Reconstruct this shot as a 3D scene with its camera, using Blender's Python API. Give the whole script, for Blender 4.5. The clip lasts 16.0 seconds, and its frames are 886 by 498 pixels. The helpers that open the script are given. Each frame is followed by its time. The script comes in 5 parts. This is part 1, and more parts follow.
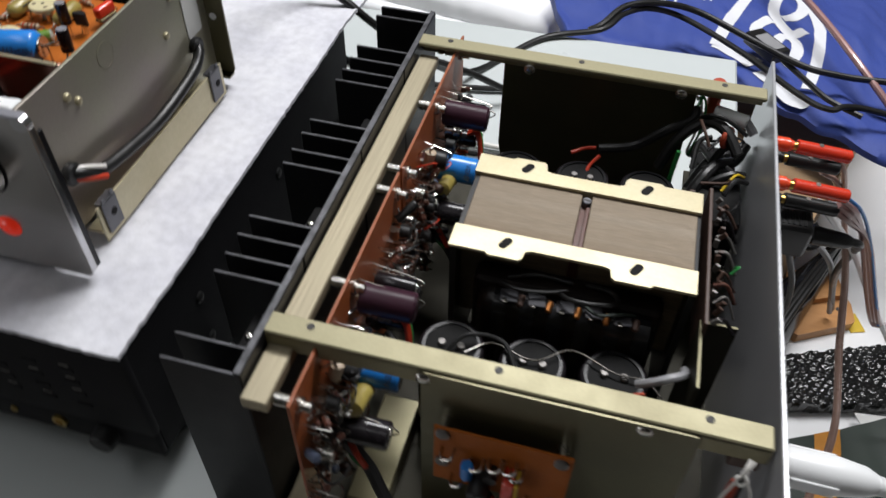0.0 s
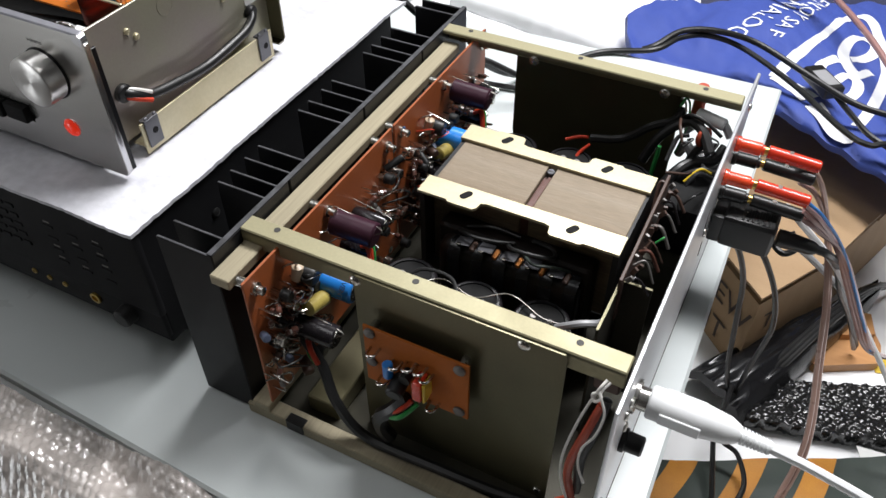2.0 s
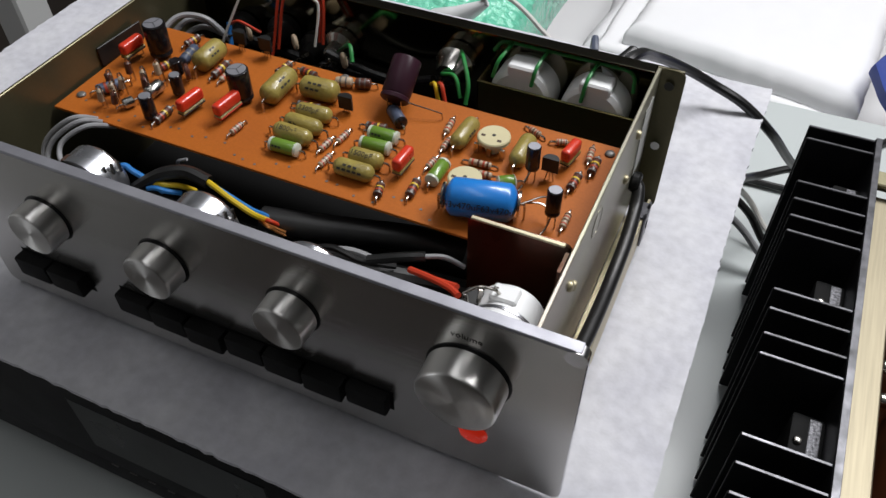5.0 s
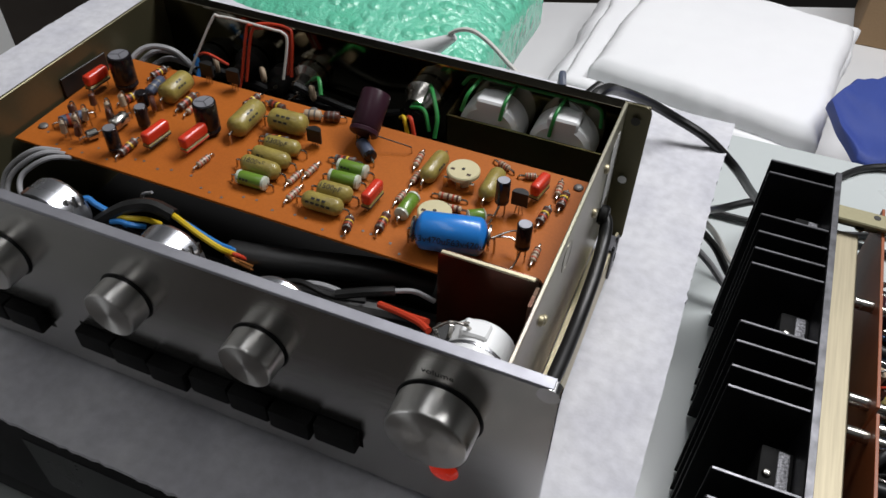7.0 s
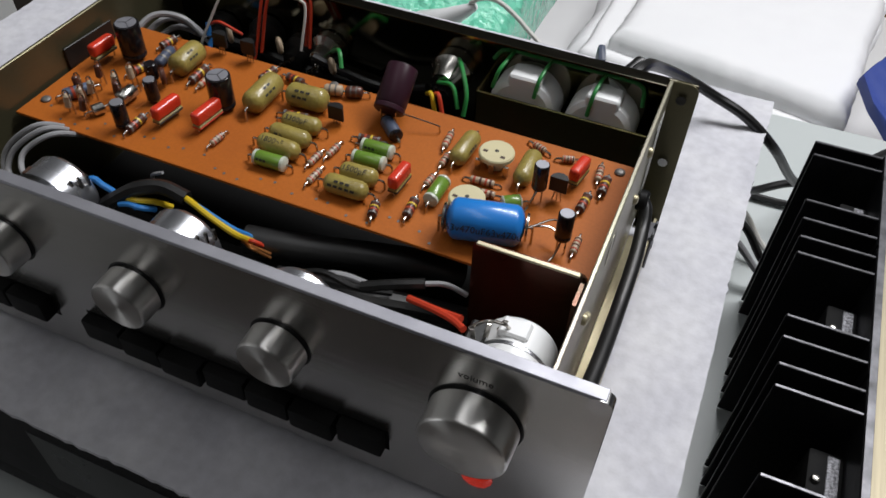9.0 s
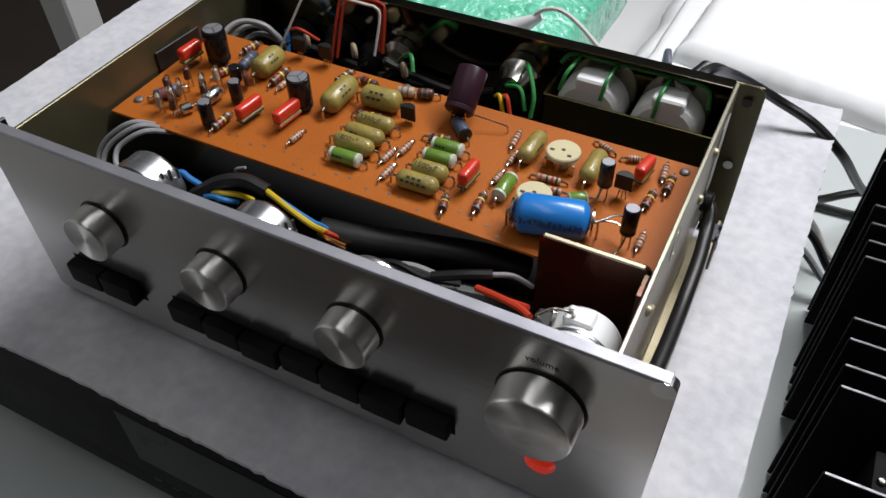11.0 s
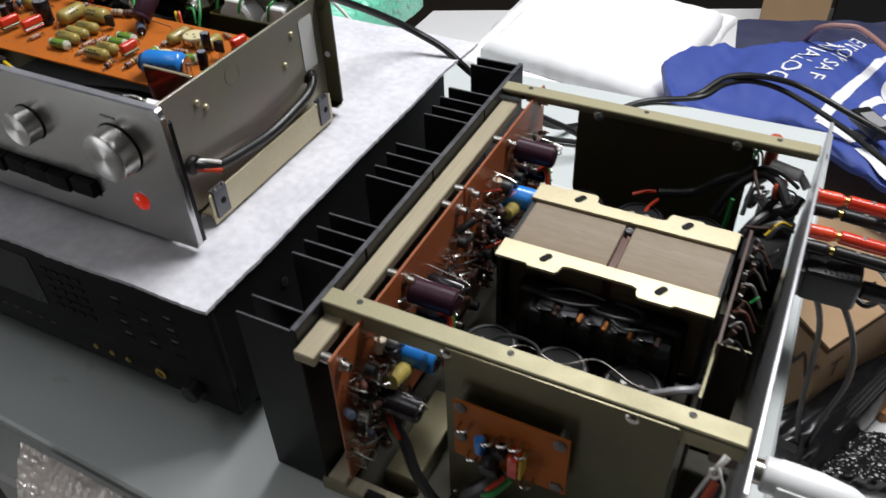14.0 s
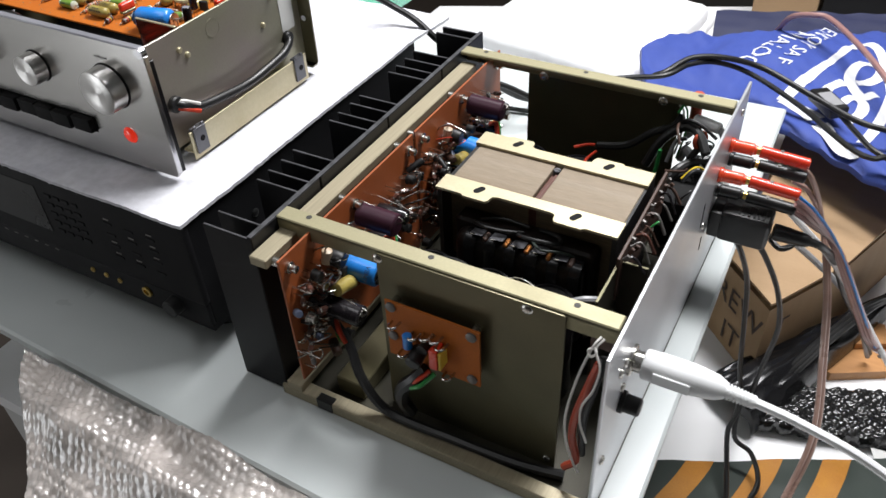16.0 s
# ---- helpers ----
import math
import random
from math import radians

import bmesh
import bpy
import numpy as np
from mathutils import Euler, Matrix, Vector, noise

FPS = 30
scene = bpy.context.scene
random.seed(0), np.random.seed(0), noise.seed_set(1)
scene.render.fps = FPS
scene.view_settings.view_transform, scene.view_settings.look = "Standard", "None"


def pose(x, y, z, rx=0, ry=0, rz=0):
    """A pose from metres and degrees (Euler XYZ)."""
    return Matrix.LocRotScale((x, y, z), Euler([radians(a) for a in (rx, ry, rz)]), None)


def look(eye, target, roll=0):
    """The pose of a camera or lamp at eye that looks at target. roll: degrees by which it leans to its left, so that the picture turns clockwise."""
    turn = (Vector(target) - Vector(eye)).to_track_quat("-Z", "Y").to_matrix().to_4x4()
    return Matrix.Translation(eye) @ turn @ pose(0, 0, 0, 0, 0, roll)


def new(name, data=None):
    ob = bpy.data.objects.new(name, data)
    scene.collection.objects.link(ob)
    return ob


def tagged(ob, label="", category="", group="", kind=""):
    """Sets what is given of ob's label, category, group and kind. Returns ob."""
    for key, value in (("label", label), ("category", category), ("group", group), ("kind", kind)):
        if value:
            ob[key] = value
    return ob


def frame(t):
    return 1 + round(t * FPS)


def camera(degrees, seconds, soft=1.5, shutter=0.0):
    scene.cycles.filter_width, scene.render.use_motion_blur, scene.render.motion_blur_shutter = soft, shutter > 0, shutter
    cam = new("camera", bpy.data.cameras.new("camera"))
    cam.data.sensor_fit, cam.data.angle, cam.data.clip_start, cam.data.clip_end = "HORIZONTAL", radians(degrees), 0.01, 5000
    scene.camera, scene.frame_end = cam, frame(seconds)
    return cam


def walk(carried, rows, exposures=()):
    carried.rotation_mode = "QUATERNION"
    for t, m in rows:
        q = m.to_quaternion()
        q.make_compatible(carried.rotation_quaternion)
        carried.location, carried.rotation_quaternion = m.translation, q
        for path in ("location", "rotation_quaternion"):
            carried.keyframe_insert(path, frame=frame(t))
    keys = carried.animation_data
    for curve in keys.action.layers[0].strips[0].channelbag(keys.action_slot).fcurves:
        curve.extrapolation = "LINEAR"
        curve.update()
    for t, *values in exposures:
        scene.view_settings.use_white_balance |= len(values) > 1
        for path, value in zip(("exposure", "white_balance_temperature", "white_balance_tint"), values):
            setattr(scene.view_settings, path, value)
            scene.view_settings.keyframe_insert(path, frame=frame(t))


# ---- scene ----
cam = camera(58.5, 16.0, shutter=0.5)
PATH = [
    (0, (0.153, -0.229, 0.494), (-0.186, 1.105, -0.957), 1.3),
    (0.5, (0.218, -0.267, 0.491), (-0.263, 1.043, -0.941), 2.0),
    (1, (0.254, -0.289, 0.503), (-0.338, 0.994, -0.912), 0.6),
    (1.5, (0.281, -0.29, 0.508), (-0.34, 1.003, -0.886), 0.7),
    (2, (0.29, -0.282, 0.507), (-0.371, 0.995, -0.882), -0.4),
    (2.5, (0.26, -0.27, 0.516), (-0.419, 0.996, -0.875), 0.3),
    (3, (0.182, -0.237, 0.509), (-0.527, 1.02, -0.876), 0.4),
    (3.5, (0.058, -0.206, 0.508), (-0.569, 1.042, -0.923), 1.1),
    (4, (-0.028, -0.175, 0.503), (-0.619, 1.094, -0.926), 0.8),
    (4.5, (-0.071, -0.163, 0.494), (-0.636, 1.086, -0.962), -0.3),
    (4.7, (-0.085, -0.16, 0.493), (-0.666, 1.077, -0.967), -0.8),
    (6.8, (-0.097, -0.163, 0.495), (-0.621, 1.159, -0.912), 1.7),
    (7, (-0.092, -0.158, 0.493), (-0.615, 1.166, -0.912), 1.7),
    (7.5, (-0.093, -0.151, 0.486), (-0.612, 1.158, -0.933), 2.1),
    (8, (-0.101, -0.132, 0.485), (-0.618, 1.176, -0.937), 1.4),
    (8.5, (-0.109, -0.129, 0.483), (-0.613, 1.174, -0.948), 1.8),
    (9, (-0.113, -0.14, 0.48), (-0.623, 1.13, -0.978), 2.1),
    (9.5, (-0.115, -0.135, 0.48), (-0.692, 1.079, -1.0), -0.8),
    (9.7, (-0.118, -0.135, 0.482), (-0.729, 1.072, -0.991), -1.3),
    (11.8, (-0.086, -0.168, 0.482), (-0.77, 1.066, -0.936), -1.5),
    (12, (-0.073, -0.164, 0.489), (-0.777, 1.039, -0.945), -1.9),
    (12.5, (-0.026, -0.167, 0.495), (-0.72, 1.051, -0.931), -1.2),
    (13, (0.081, -0.195, 0.512), (-0.636, 1.078, -0.854), -1.9),
    (13.5, (0.175, -0.241, 0.506), (-0.519, 1.067, -0.837), -2.9),
    (14, (0.236, -0.284, 0.508), (-0.476, 1.051, -0.8), -2.6),
    (14.5, (0.266, -0.302, 0.504), (-0.447, 1.031, -0.805), -2.4),
    (15, (0.292, -0.319, 0.506), (-0.454, 1.006, -0.792), -3.0),
    (15.5, (0.313, -0.333, 0.503), (-0.456, 0.979, -0.796), -4.0),
    (16, (0.338, -0.341, 0.508), (-0.446, 0.977, -0.776), -3.1),
]
walk(cam, [(t, look(eye, target, roll)) for t, eye, target, roll in PATH],
     [(0, -0.15), (0.5, 0.0), (1.0, 0.2), (1.7, 0.46), (2.5, 0.48), (3.0, 0.34), (3.5, 0.2), (4.0, -0.05), (4.5, -0.25), (7.0, -0.43), (9.5, -0.45), (12.0, -0.15), (13.0, -0.2), (14.0, 0.0), (15.0, 0.3), (16.0, 0.58)])
# ---- end of the path ----
# ---- light ----
world = bpy.data.worlds.new("room_air")
scene.world = world
world.use_nodes = True
world.node_tree.nodes["Background"].inputs[0].default_value = (0.75, 0.82, 1.0, 1)
world.node_tree.nodes["Background"].inputs[1].default_value = 0.15


def area(name, eye, target, sx, sy, watts, color):
    data = bpy.data.lights.new(name, "AREA")
    data.shape, data.size, data.size_y, data.energy, data.color = "RECTANGLE", sx, sy, watts, color
    ob = new(name, data)
    ob.matrix_world = look(eye, target)
    return ob


area("ceiling_light", (0.26, 0.92, 1.62), (0.0, 0.25, 0.1), 1.3, 0.3, 45, (0.98, 0.98, 1.0))
area("ceiling_light", (-0.45, -0.16, 1.65), (-0.35, -0.1, 0.1), 1.3, 0.3, 3.4, (0.98, 0.98, 1.0))
area("panel_fill_light", (-1.28, -1.05, -0.08), (0.0, -0.75, -0.08), 0.95, 0.7, 5.0, (0.95, 0.97, 1.0))

# ---- materials ----


def mat(name, color, rough=0.5, metal=0.0, other=None, scale=60.0, amount=0.5, bump=0.0, bump_scale=None, rough_var=0.1,
        stretch=(1, 1, 1), fine=0.0, coat=0.0, trans=0.0, spec=0.5, emit=0.0, sheen=0.0):
    """A surface with large stains (scale per metre) and a fine grain, from one colour towards another."""
    m = bpy.data.materials.new(name)
    m.use_nodes = True
    nt = m.node_tree
    b = nt.nodes["Principled BSDF"]
    co = nt.nodes.new("ShaderNodeTexCoord")
    mp = nt.nodes.new("ShaderNodeMapping")
    mp.inputs["Scale"].default_value = stretch
    nt.links.new(co.outputs["Object"], mp.inputs["Vector"])
    n1 = nt.nodes.new("ShaderNodeTexNoise")
    n1.inputs["Scale"].default_value, n1.inputs["Detail"].default_value = scale, 5.0
    n2 = nt.nodes.new("ShaderNodeTexNoise")
    n2.inputs["Scale"].default_value, n2.inputs["Detail"].default_value = (bump_scale or scale * 12), 3.0
    for n in (n1, n2):
        nt.links.new(mp.outputs[0], n.inputs["Vector"])
    other = other or tuple(c * 0.7 for c in color)
    ramp = nt.nodes.new("ShaderNodeMapRange")
    ramp.inputs[1].default_value, ramp.inputs[2].default_value = 0.5 - 0.25, 0.5 + 0.25
    ramp.inputs[3].default_value, ramp.inputs[4].default_value = 0.0, amount
    nt.links.new(n1.outputs["Fac"], ramp.inputs[0])
    mix = nt.nodes.new("ShaderNodeMix")
    mix.data_type = "RGBA"
    mix.inputs[6].default_value, mix.inputs[7].default_value = (*color, 1), (*other, 1)
    nt.links.new(ramp.outputs[0], mix.inputs[0])
    last = mix.outputs[2]
    if fine:
        fm = nt.nodes.new("ShaderNodeMix")
        fm.data_type, fm.blend_type = "RGBA", "MULTIPLY"
        r2 = nt.nodes.new("ShaderNodeMapRange")
        r2.inputs[1].default_value, r2.inputs[2].default_value = 0.3, 0.7
        r2.inputs[3].default_value, r2.inputs[4].default_value = 1.0 - fine, 1.0 + fine * 0.3
        nt.links.new(n2.outputs["Fac"], r2.inputs[0])
        comb = nt.nodes.new("ShaderNodeCombineColor")
        for k in range(3):
            nt.links.new(r2.outputs[0], comb.inputs[k])
        fm.inputs[0].default_value = 1.0
        nt.links.new(last, fm.inputs[6])
        nt.links.new(comb.outputs[0], fm.inputs[7])
        last = fm.outputs[2]
    nt.links.new(last, b.inputs["Base Color"])
    rr = nt.nodes.new("ShaderNodeMapRange")
    rr.inputs[3].default_value, rr.inputs[4].default_value = max(0.02, rough - rough_var), min(1.0, rough + rough_var)
    nt.links.new(n1.outputs["Fac"], rr.inputs[0])
    nt.links.new(rr.outputs[0], b.inputs["Roughness"])
    b.inputs["Metallic"].default_value = metal
    b.inputs["Specular IOR Level"].default_value = spec
    b.inputs["Coat Weight"].default_value = coat
    b.inputs["Coat Roughness"].default_value = 0.08
    b.inputs["Transmission Weight"].default_value = trans
    b.inputs["Sheen Weight"].default_value = sheen
    if emit:
        b.inputs["Emission Color"].default_value = (*color, 1)
        b.inputs["Emission Strength"].default_value = emit
    if bump:
        bp = nt.nodes.new("ShaderNodeBump")
        bp.inputs["Strength"].default_value, bp.inputs["Distance"].default_value = bump, 0.001
        nt.links.new(n2.outputs["Fac"], bp.inputs["Height"])
        nt.links.new(bp.outputs[0], b.inputs["Normal"])
    return m


def bubbled(name, color, other, per_metre, rough=0.14, relief=0.5):
    """Thin plastic film full of small air cushions."""
    m = mat(name, color, rough, 0, other, 18, 0.8, 0, None, 0.05, coat=0.8)
    nt = m.node_tree
    b = nt.nodes["Principled BSDF"]
    vo = nt.nodes.new("ShaderNodeTexVoronoi")
    vo.inputs["Scale"].default_value, vo.inputs["Randomness"].default_value = per_metre, 0.9
    nt.links.new(nt.nodes["Mapping"].outputs[0], vo.inputs["Vector"])
    flat = nt.nodes.new("ShaderNodeMapRange")
    flat.inputs[1].default_value, flat.inputs[2].default_value = 0.15, 0.5
    flat.inputs[3].default_value, flat.inputs[4].default_value = 1.0, 0.0
    nt.links.new(vo.outputs["Distance"], flat.inputs[0])
    crease = nt.nodes.new("ShaderNodeTexNoise")
    crease.inputs["Scale"].default_value, crease.inputs["Detail"].default_value = 160, 4
    nt.links.new(nt.nodes["Mapping"].outputs[0], crease.inputs["Vector"])
    add = nt.nodes.new("ShaderNodeMath")
    nt.links.new(flat.outputs[0], add.inputs[0])
    nt.links.new(crease.outputs["Fac"], add.inputs[1])
    bp = nt.nodes.new("ShaderNodeBump")
    bp.inputs["Strength"].default_value, bp.inputs["Distance"].default_value = 1.0, relief / per_metre
    nt.links.new(add.outputs[0], bp.inputs["Height"])
    nt.links.new(bp.outputs[0], b.inputs["Normal"])
    nt.links.new(bp.outputs[0], b.inputs["Coat Normal"])
    b.inputs["Coat Roughness"].default_value = rough * 0.5
    return m


def turned(name, color, rough):
    """Lathe-turned metal: the highlight fans out round the axis."""
    m = mat(name, color, rough, 1.0, tuple(c * 0.9 for c in color), 60, 0.4, 0.0, 1500, 0.02)
    nt = m.node_tree
    tan = nt.nodes.new("ShaderNodeTangent")
    tan.direction_type, tan.axis = "RADIAL", "Y"
    b = nt.nodes["Principled BSDF"]
    b.inputs["Anisotropic"].default_value, b.inputs["Anisotropic Rotation"].default_value = 0.8, 0.25
    nt.links.new(tan.outputs[0], b.inputs["Tangent"])
    return m


M = dict(
    glass_table=mat("frosted_table_glass", (0.57, 0.605, 0.60), 0.30, 0, (0.51, 0.55, 0.545), 9, 0.7, 0.01, 500, 0.06),
    desk=mat("white_desk", (0.86, 0.86, 0.86), 0.4, 0, (0.76, 0.76, 0.77), 6, 0.6, 0.02),
    foam=mat("white_foam", (0.67, 0.67, 0.70), 0.9, 0, (0.54, 0.54, 0.59), 30, 1.0, 0.35, 140, 0.05, fine=0.12),
    foam_roll=mat("white_foam_roll", (0.94, 0.94, 0.95), 0.9, 0, (0.89, 0.89, 0.91), 9, 0.7, 0.12, 150),
    black_case=mat("black_painted_steel", (0.008, 0.008, 0.009), 0.6, 0, (0.013, 0.013, 0.014), 40, 0.6, 0.1, 900, fine=0.2, spec=0.12),
    black_gloss=mat("black_display", (0.006, 0.006, 0.007), 0.3, 0, scale=20, spec=0.25),
    key=mat("black_plastic", (0.010, 0.010, 0.010), 0.42, 0, (0.02, 0.02, 0.02), 80, 0.6, 0.05, spec=0.35),
    anod=mat("black_anodised_aluminium", (0.008, 0.008, 0.009), 0.42, 0.1, (0.016, 0.016, 0.018), 50, 0.6, 0.12, 700, fine=0.25, spec=0.16),
    fin_edge=mat("worn_fin_edge", (0.17, 0.17, 0.185), 0.4, 0.7, (0.03, 0.03, 0.03), 120, 0.9),
    alu=mat("brushed_aluminium", (0.52, 0.51, 0.49), 0.24, 1.0, (0.50, 0.49, 0.47), 30, 0.5, 0.04, 600, 0.04, stretch=(0.04, 1, 1.5), fine=0.06),
    alu_top=mat("worn_aluminium_edge", (0.46, 0.46, 0.50), 0.5, 0.75, (0.26, 0.26, 0.29), 34, 1.0, 0.05),
    knob=turned("turned_aluminium", (0.70, 0.69, 0.67), 0.34),
    chrome=mat("chrome_edge", (0.62, 0.62, 0.63), 0.2, 1.0, scale=50, amount=0.3),
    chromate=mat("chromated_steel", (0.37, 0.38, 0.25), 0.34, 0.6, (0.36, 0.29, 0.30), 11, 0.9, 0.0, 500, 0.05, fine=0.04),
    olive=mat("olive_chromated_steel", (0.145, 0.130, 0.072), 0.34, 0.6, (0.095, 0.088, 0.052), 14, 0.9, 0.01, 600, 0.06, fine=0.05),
    olive_dark=mat("shaded_olive_steel", (0.035, 0.032, 0.020), 0.5, 0.5, (0.02, 0.018, 0.012), 14, 0.8, 0.05, 600),
    brass_bar=mat("plated_bar", (0.36, 0.315, 0.215), 0.5, 0.5, (0.30, 0.26, 0.18), 45, 0.6, 0.12, 700, stretch=(1, 0.03, 1), fine=0.16),
    rail=mat("dull_plated_rail", (0.31, 0.285, 0.175), 0.52, 0.4, (0.28, 0.25, 0.15), 45, 0.6, 0.03, 500, fine=0.07),
    silver=mat("silver_panel", (0.60, 0.61, 0.63), 0.32, 0.55, (0.5, 0.5, 0.53), 12, 0.5, 0.04),
    cream=mat("cream_plating", (0.54, 0.49, 0.34), 0.42, 0.6, (0.42, 0.36, 0.22), 22, 0.8, 0.02, 400, fine=0.06),
    lamin=mat("laminated_core", (0.26, 0.215, 0.16), 0.55, 0.3, (0.19, 0.135, 0.08), 12, 0.9, 0.3, 1100, stretch=(0.08, 5, 1), fine=0.35),
    board=mat("orange_phenolic_board", (0.43, 0.118, 0.012), 0.55, 0, (0.33, 0.082, 0.009), 18, 0.7, 0.04, 700, 0.08, fine=0.1, spec=0.25),
    board2=mat("brown_phenolic_board", (0.33, 0.085, 0.022), 0.45, 0, (0.24, 0.06, 0.016), 25, 0.7, 0.05, 700, fine=0.12),
    mustard=mat("mustard_resin", (0.38, 0.305, 0.078), 0.34, 0, (0.23, 0.17, 0.04), 120, 0.9, 0.3, 700, fine=0.12, coat=0.2),
    green=mat("green_film", (0.13, 0.24, 0.03), 0.3, 0, (0.14, 0.25, 0.03), 80, 0.7, coat=0.3),
    blue=mat("blue_sleeve", (0.02, 0.22, 0.66), 0.3, 0, (0.015, 0.17, 0.55), 40, 0.5, 0.05, coat=0.3),
    post_red=mat("bright_red_plastic", (0.80, 0.075, 0.025), 0.3, 0, (0.7, 0.06, 0.02), 60, 0.5, coat=0.3),
    red=mat("red_resin", (0.66, 0.045, 0.018), 0.28, 0, (0.5, 0.03, 0.015), 60, 0.5, coat=0.3),
    yellow=mat("yellow_paint", (0.72, 0.50, 0.05), 0.4, 0, scale=80),
    zinc=mat("zinc_plated_case", (0.50, 0.51, 0.54), 0.28, 0.9, (0.40, 0.41, 0.44), 60, 0.6, 0.02, 500),
    clip_steel=mat("dark_spring_steel", (0.13, 0.13, 0.14), 0.4, 0.7, (0.09, 0.09, 0.10), 60, 0.6),
    resin=mat("clear_resin_end", (0.56, 0.60, 0.50), 0.3, 0, (0.46, 0.50, 0.40), 90, 0.5, coat=0.3),
    purple=mat("purple_sleeve", (0.040, 0.014, 0.024), 0.36, 0, (0.025, 0.010, 0.016), 60, 0.6, spec=0.2),
    can=mat("dark_sleeve", (0.009, 0.008, 0.009), 0.2, 0, (0.02, 0.016, 0.019), 90, 0.6, spec=0.42),
    tin=mat("tinned_wire", (0.62, 0.60, 0.57), 0.25, 1.0, (0.42, 0.38, 0.32), 150, 0.8),
    steel=mat("bright_steel", (0.62, 0.61, 0.58), 0.25, 1.0, (0.45, 0.42, 0.36), 120, 0.6),
    resistor=mat("resistor_tan", (0.46, 0.36, 0.25), 0.4, 0, (0.34, 0.25, 0.17), 120, 0.6),
    resistor_brown=mat("resistor_brown", (0.10, 0.035, 0.022), 0.35, 0, (0.07, 0.025, 0.018), 120, 0.6),
    band=mat("red_band", (0.42, 0.06, 0.025), 0.4, 0, scale=100),
    white_plastic=mat("white_plastic", (0.82, 0.83, 0.83), 0.35, 0, (0.72, 0.73, 0.73), 40, 0.5, 0.02, coat=0.1),
    cream_disc=mat("cream_plastic", (0.62, 0.56, 0.34), 0.4, 0, (0.52, 0.45, 0.26), 90, 0.5),
    rubber=mat("black_rubber", (0.008, 0.008, 0.008), 0.38, 0, (0.016, 0.016, 0.016), 60, 0.6, 0.05, spec=0.45),
    grey_wire=mat("grey_wire", (0.30, 0.30, 0.31), 0.4, 0, scale=60),
    green_wire=mat("green_wire", (0.03, 0.26, 0.06), 0.35, 0, scale=60),
    red_wire=mat("red_wire", (0.55, 0.05, 0.02), 0.35, 0, scale=60),
    yellow_wire=mat("yellow_wire", (0.66, 0.46, 0.02), 0.35, 0, scale=60),
    blue_wire=mat("blue_wire", (0.03, 0.20, 0.55), 0.35, 0, scale=60),
    white_wire=mat("white_wire", (0.70, 0.68, 0.64), 0.38, 0, scale=60, amount=0.3),
    led=mat("red_lens", (0.85, 0.035, 0.012), 0.25, 0, scale=300, coat=0.4, emit=0.35),
    ink=mat("dark_print", (0.03, 0.028, 0.025), 0.6, 0, scale=50),
    gold=mat("gold_jack", (0.60, 0.42, 0.12), 0.3, 1.0, scale=50),
    varnish=mat("dark_winding", (0.004, 0.0032, 0.003), 0.35, 0, (0.012, 0.007, 0.005), 30, 0.7, 0.3, 400, spec=0.25),
    tag=mat("brown_tag_board", (0.06, 0.03, 0.02), 0.5, 0, scale=50),
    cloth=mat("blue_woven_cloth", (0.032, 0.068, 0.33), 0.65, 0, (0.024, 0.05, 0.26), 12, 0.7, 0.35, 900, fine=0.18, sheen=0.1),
    cloth_shaded=mat("shaded_woven_cloth", (0.010, 0.014, 0.060), 0.7, 0, (0.007, 0.010, 0.04), 12, 0.7, 0.35, 900, fine=0.18),
    black_film=mat("black_plastic_film", (0.007, 0.007, 0.008), 0.24, 0, (0.013, 0.013, 0.014), 22, 0.8, 0.3, 60, 0.06, spec=0.3),
    pot_blue=mat("blue_grey_body", (0.10, 0.13, 0.20), 0.35, 0, (0.07, 0.09, 0.15), 90, 0.6, coat=0.2),
    cloth_white=mat("white_cloth_print", (0.76, 0.77, 0.80), 0.7, 0, scale=30, amount=0.3),
    card=mat("cardboard", (0.36, 0.235, 0.125), 0.75, 0, (0.30, 0.19, 0.10), 10, 0.6, 0.1, 300, stretch=(1, 6, 1), fine=0.08),
    card_ink=mat("cardboard_print", (0.06, 0.04, 0.03), 0.75, 0, scale=30),
    wood=mat("pine_wood", (0.50, 0.25, 0.09), 0.45, 0, (0.40, 0.18, 0.06), 25, 0.7, 0.1, stretch=(1, 8, 1)),
    clear_cable=mat("clear_speaker_cable", (0.42, 0.27, 0.22), 0.3, 0.2, (0.30, 0.18, 0.14), 80, 0.6, coat=0.5),
    pink_cable=mat("pinkish_clear_cable", (0.36, 0.20, 0.18), 0.35, 0.1, (0.26, 0.14, 0.14), 80, 0.6, coat=0.5),
    worn=mat("worn_bare_metal", (0.42, 0.42, 0.45), 0.45, 0.5, (0.012, 0.012, 0.014), 700, 1.0, 0.6, 900),
    bubble=mat("bubble_film", (0.60, 0.54, 0.50), 0.16, 0, (0.20, 0.185, 0.17), 26, 1.0, 0.6, 420, 0.05, coat=1.0, spec=1.0),
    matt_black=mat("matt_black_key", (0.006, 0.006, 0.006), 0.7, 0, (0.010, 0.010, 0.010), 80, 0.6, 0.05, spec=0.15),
    mirror_dark=mat("dark_plated_steel", (0.27, 0.25, 0.19), 0.12, 1.0, (0.19, 0.18, 0.14), 14, 0.8, 0.01, 400, 0.05),
    plated_red_mirror=mat("dark_plating_red_mirrored", (0.030, 0.036, 0.017), 0.2, 0.6, (0.16, 0.014, 0.008), 24, 0.9, 0.0, 400, 0.05, stretch=(1, 1, 0.12)),
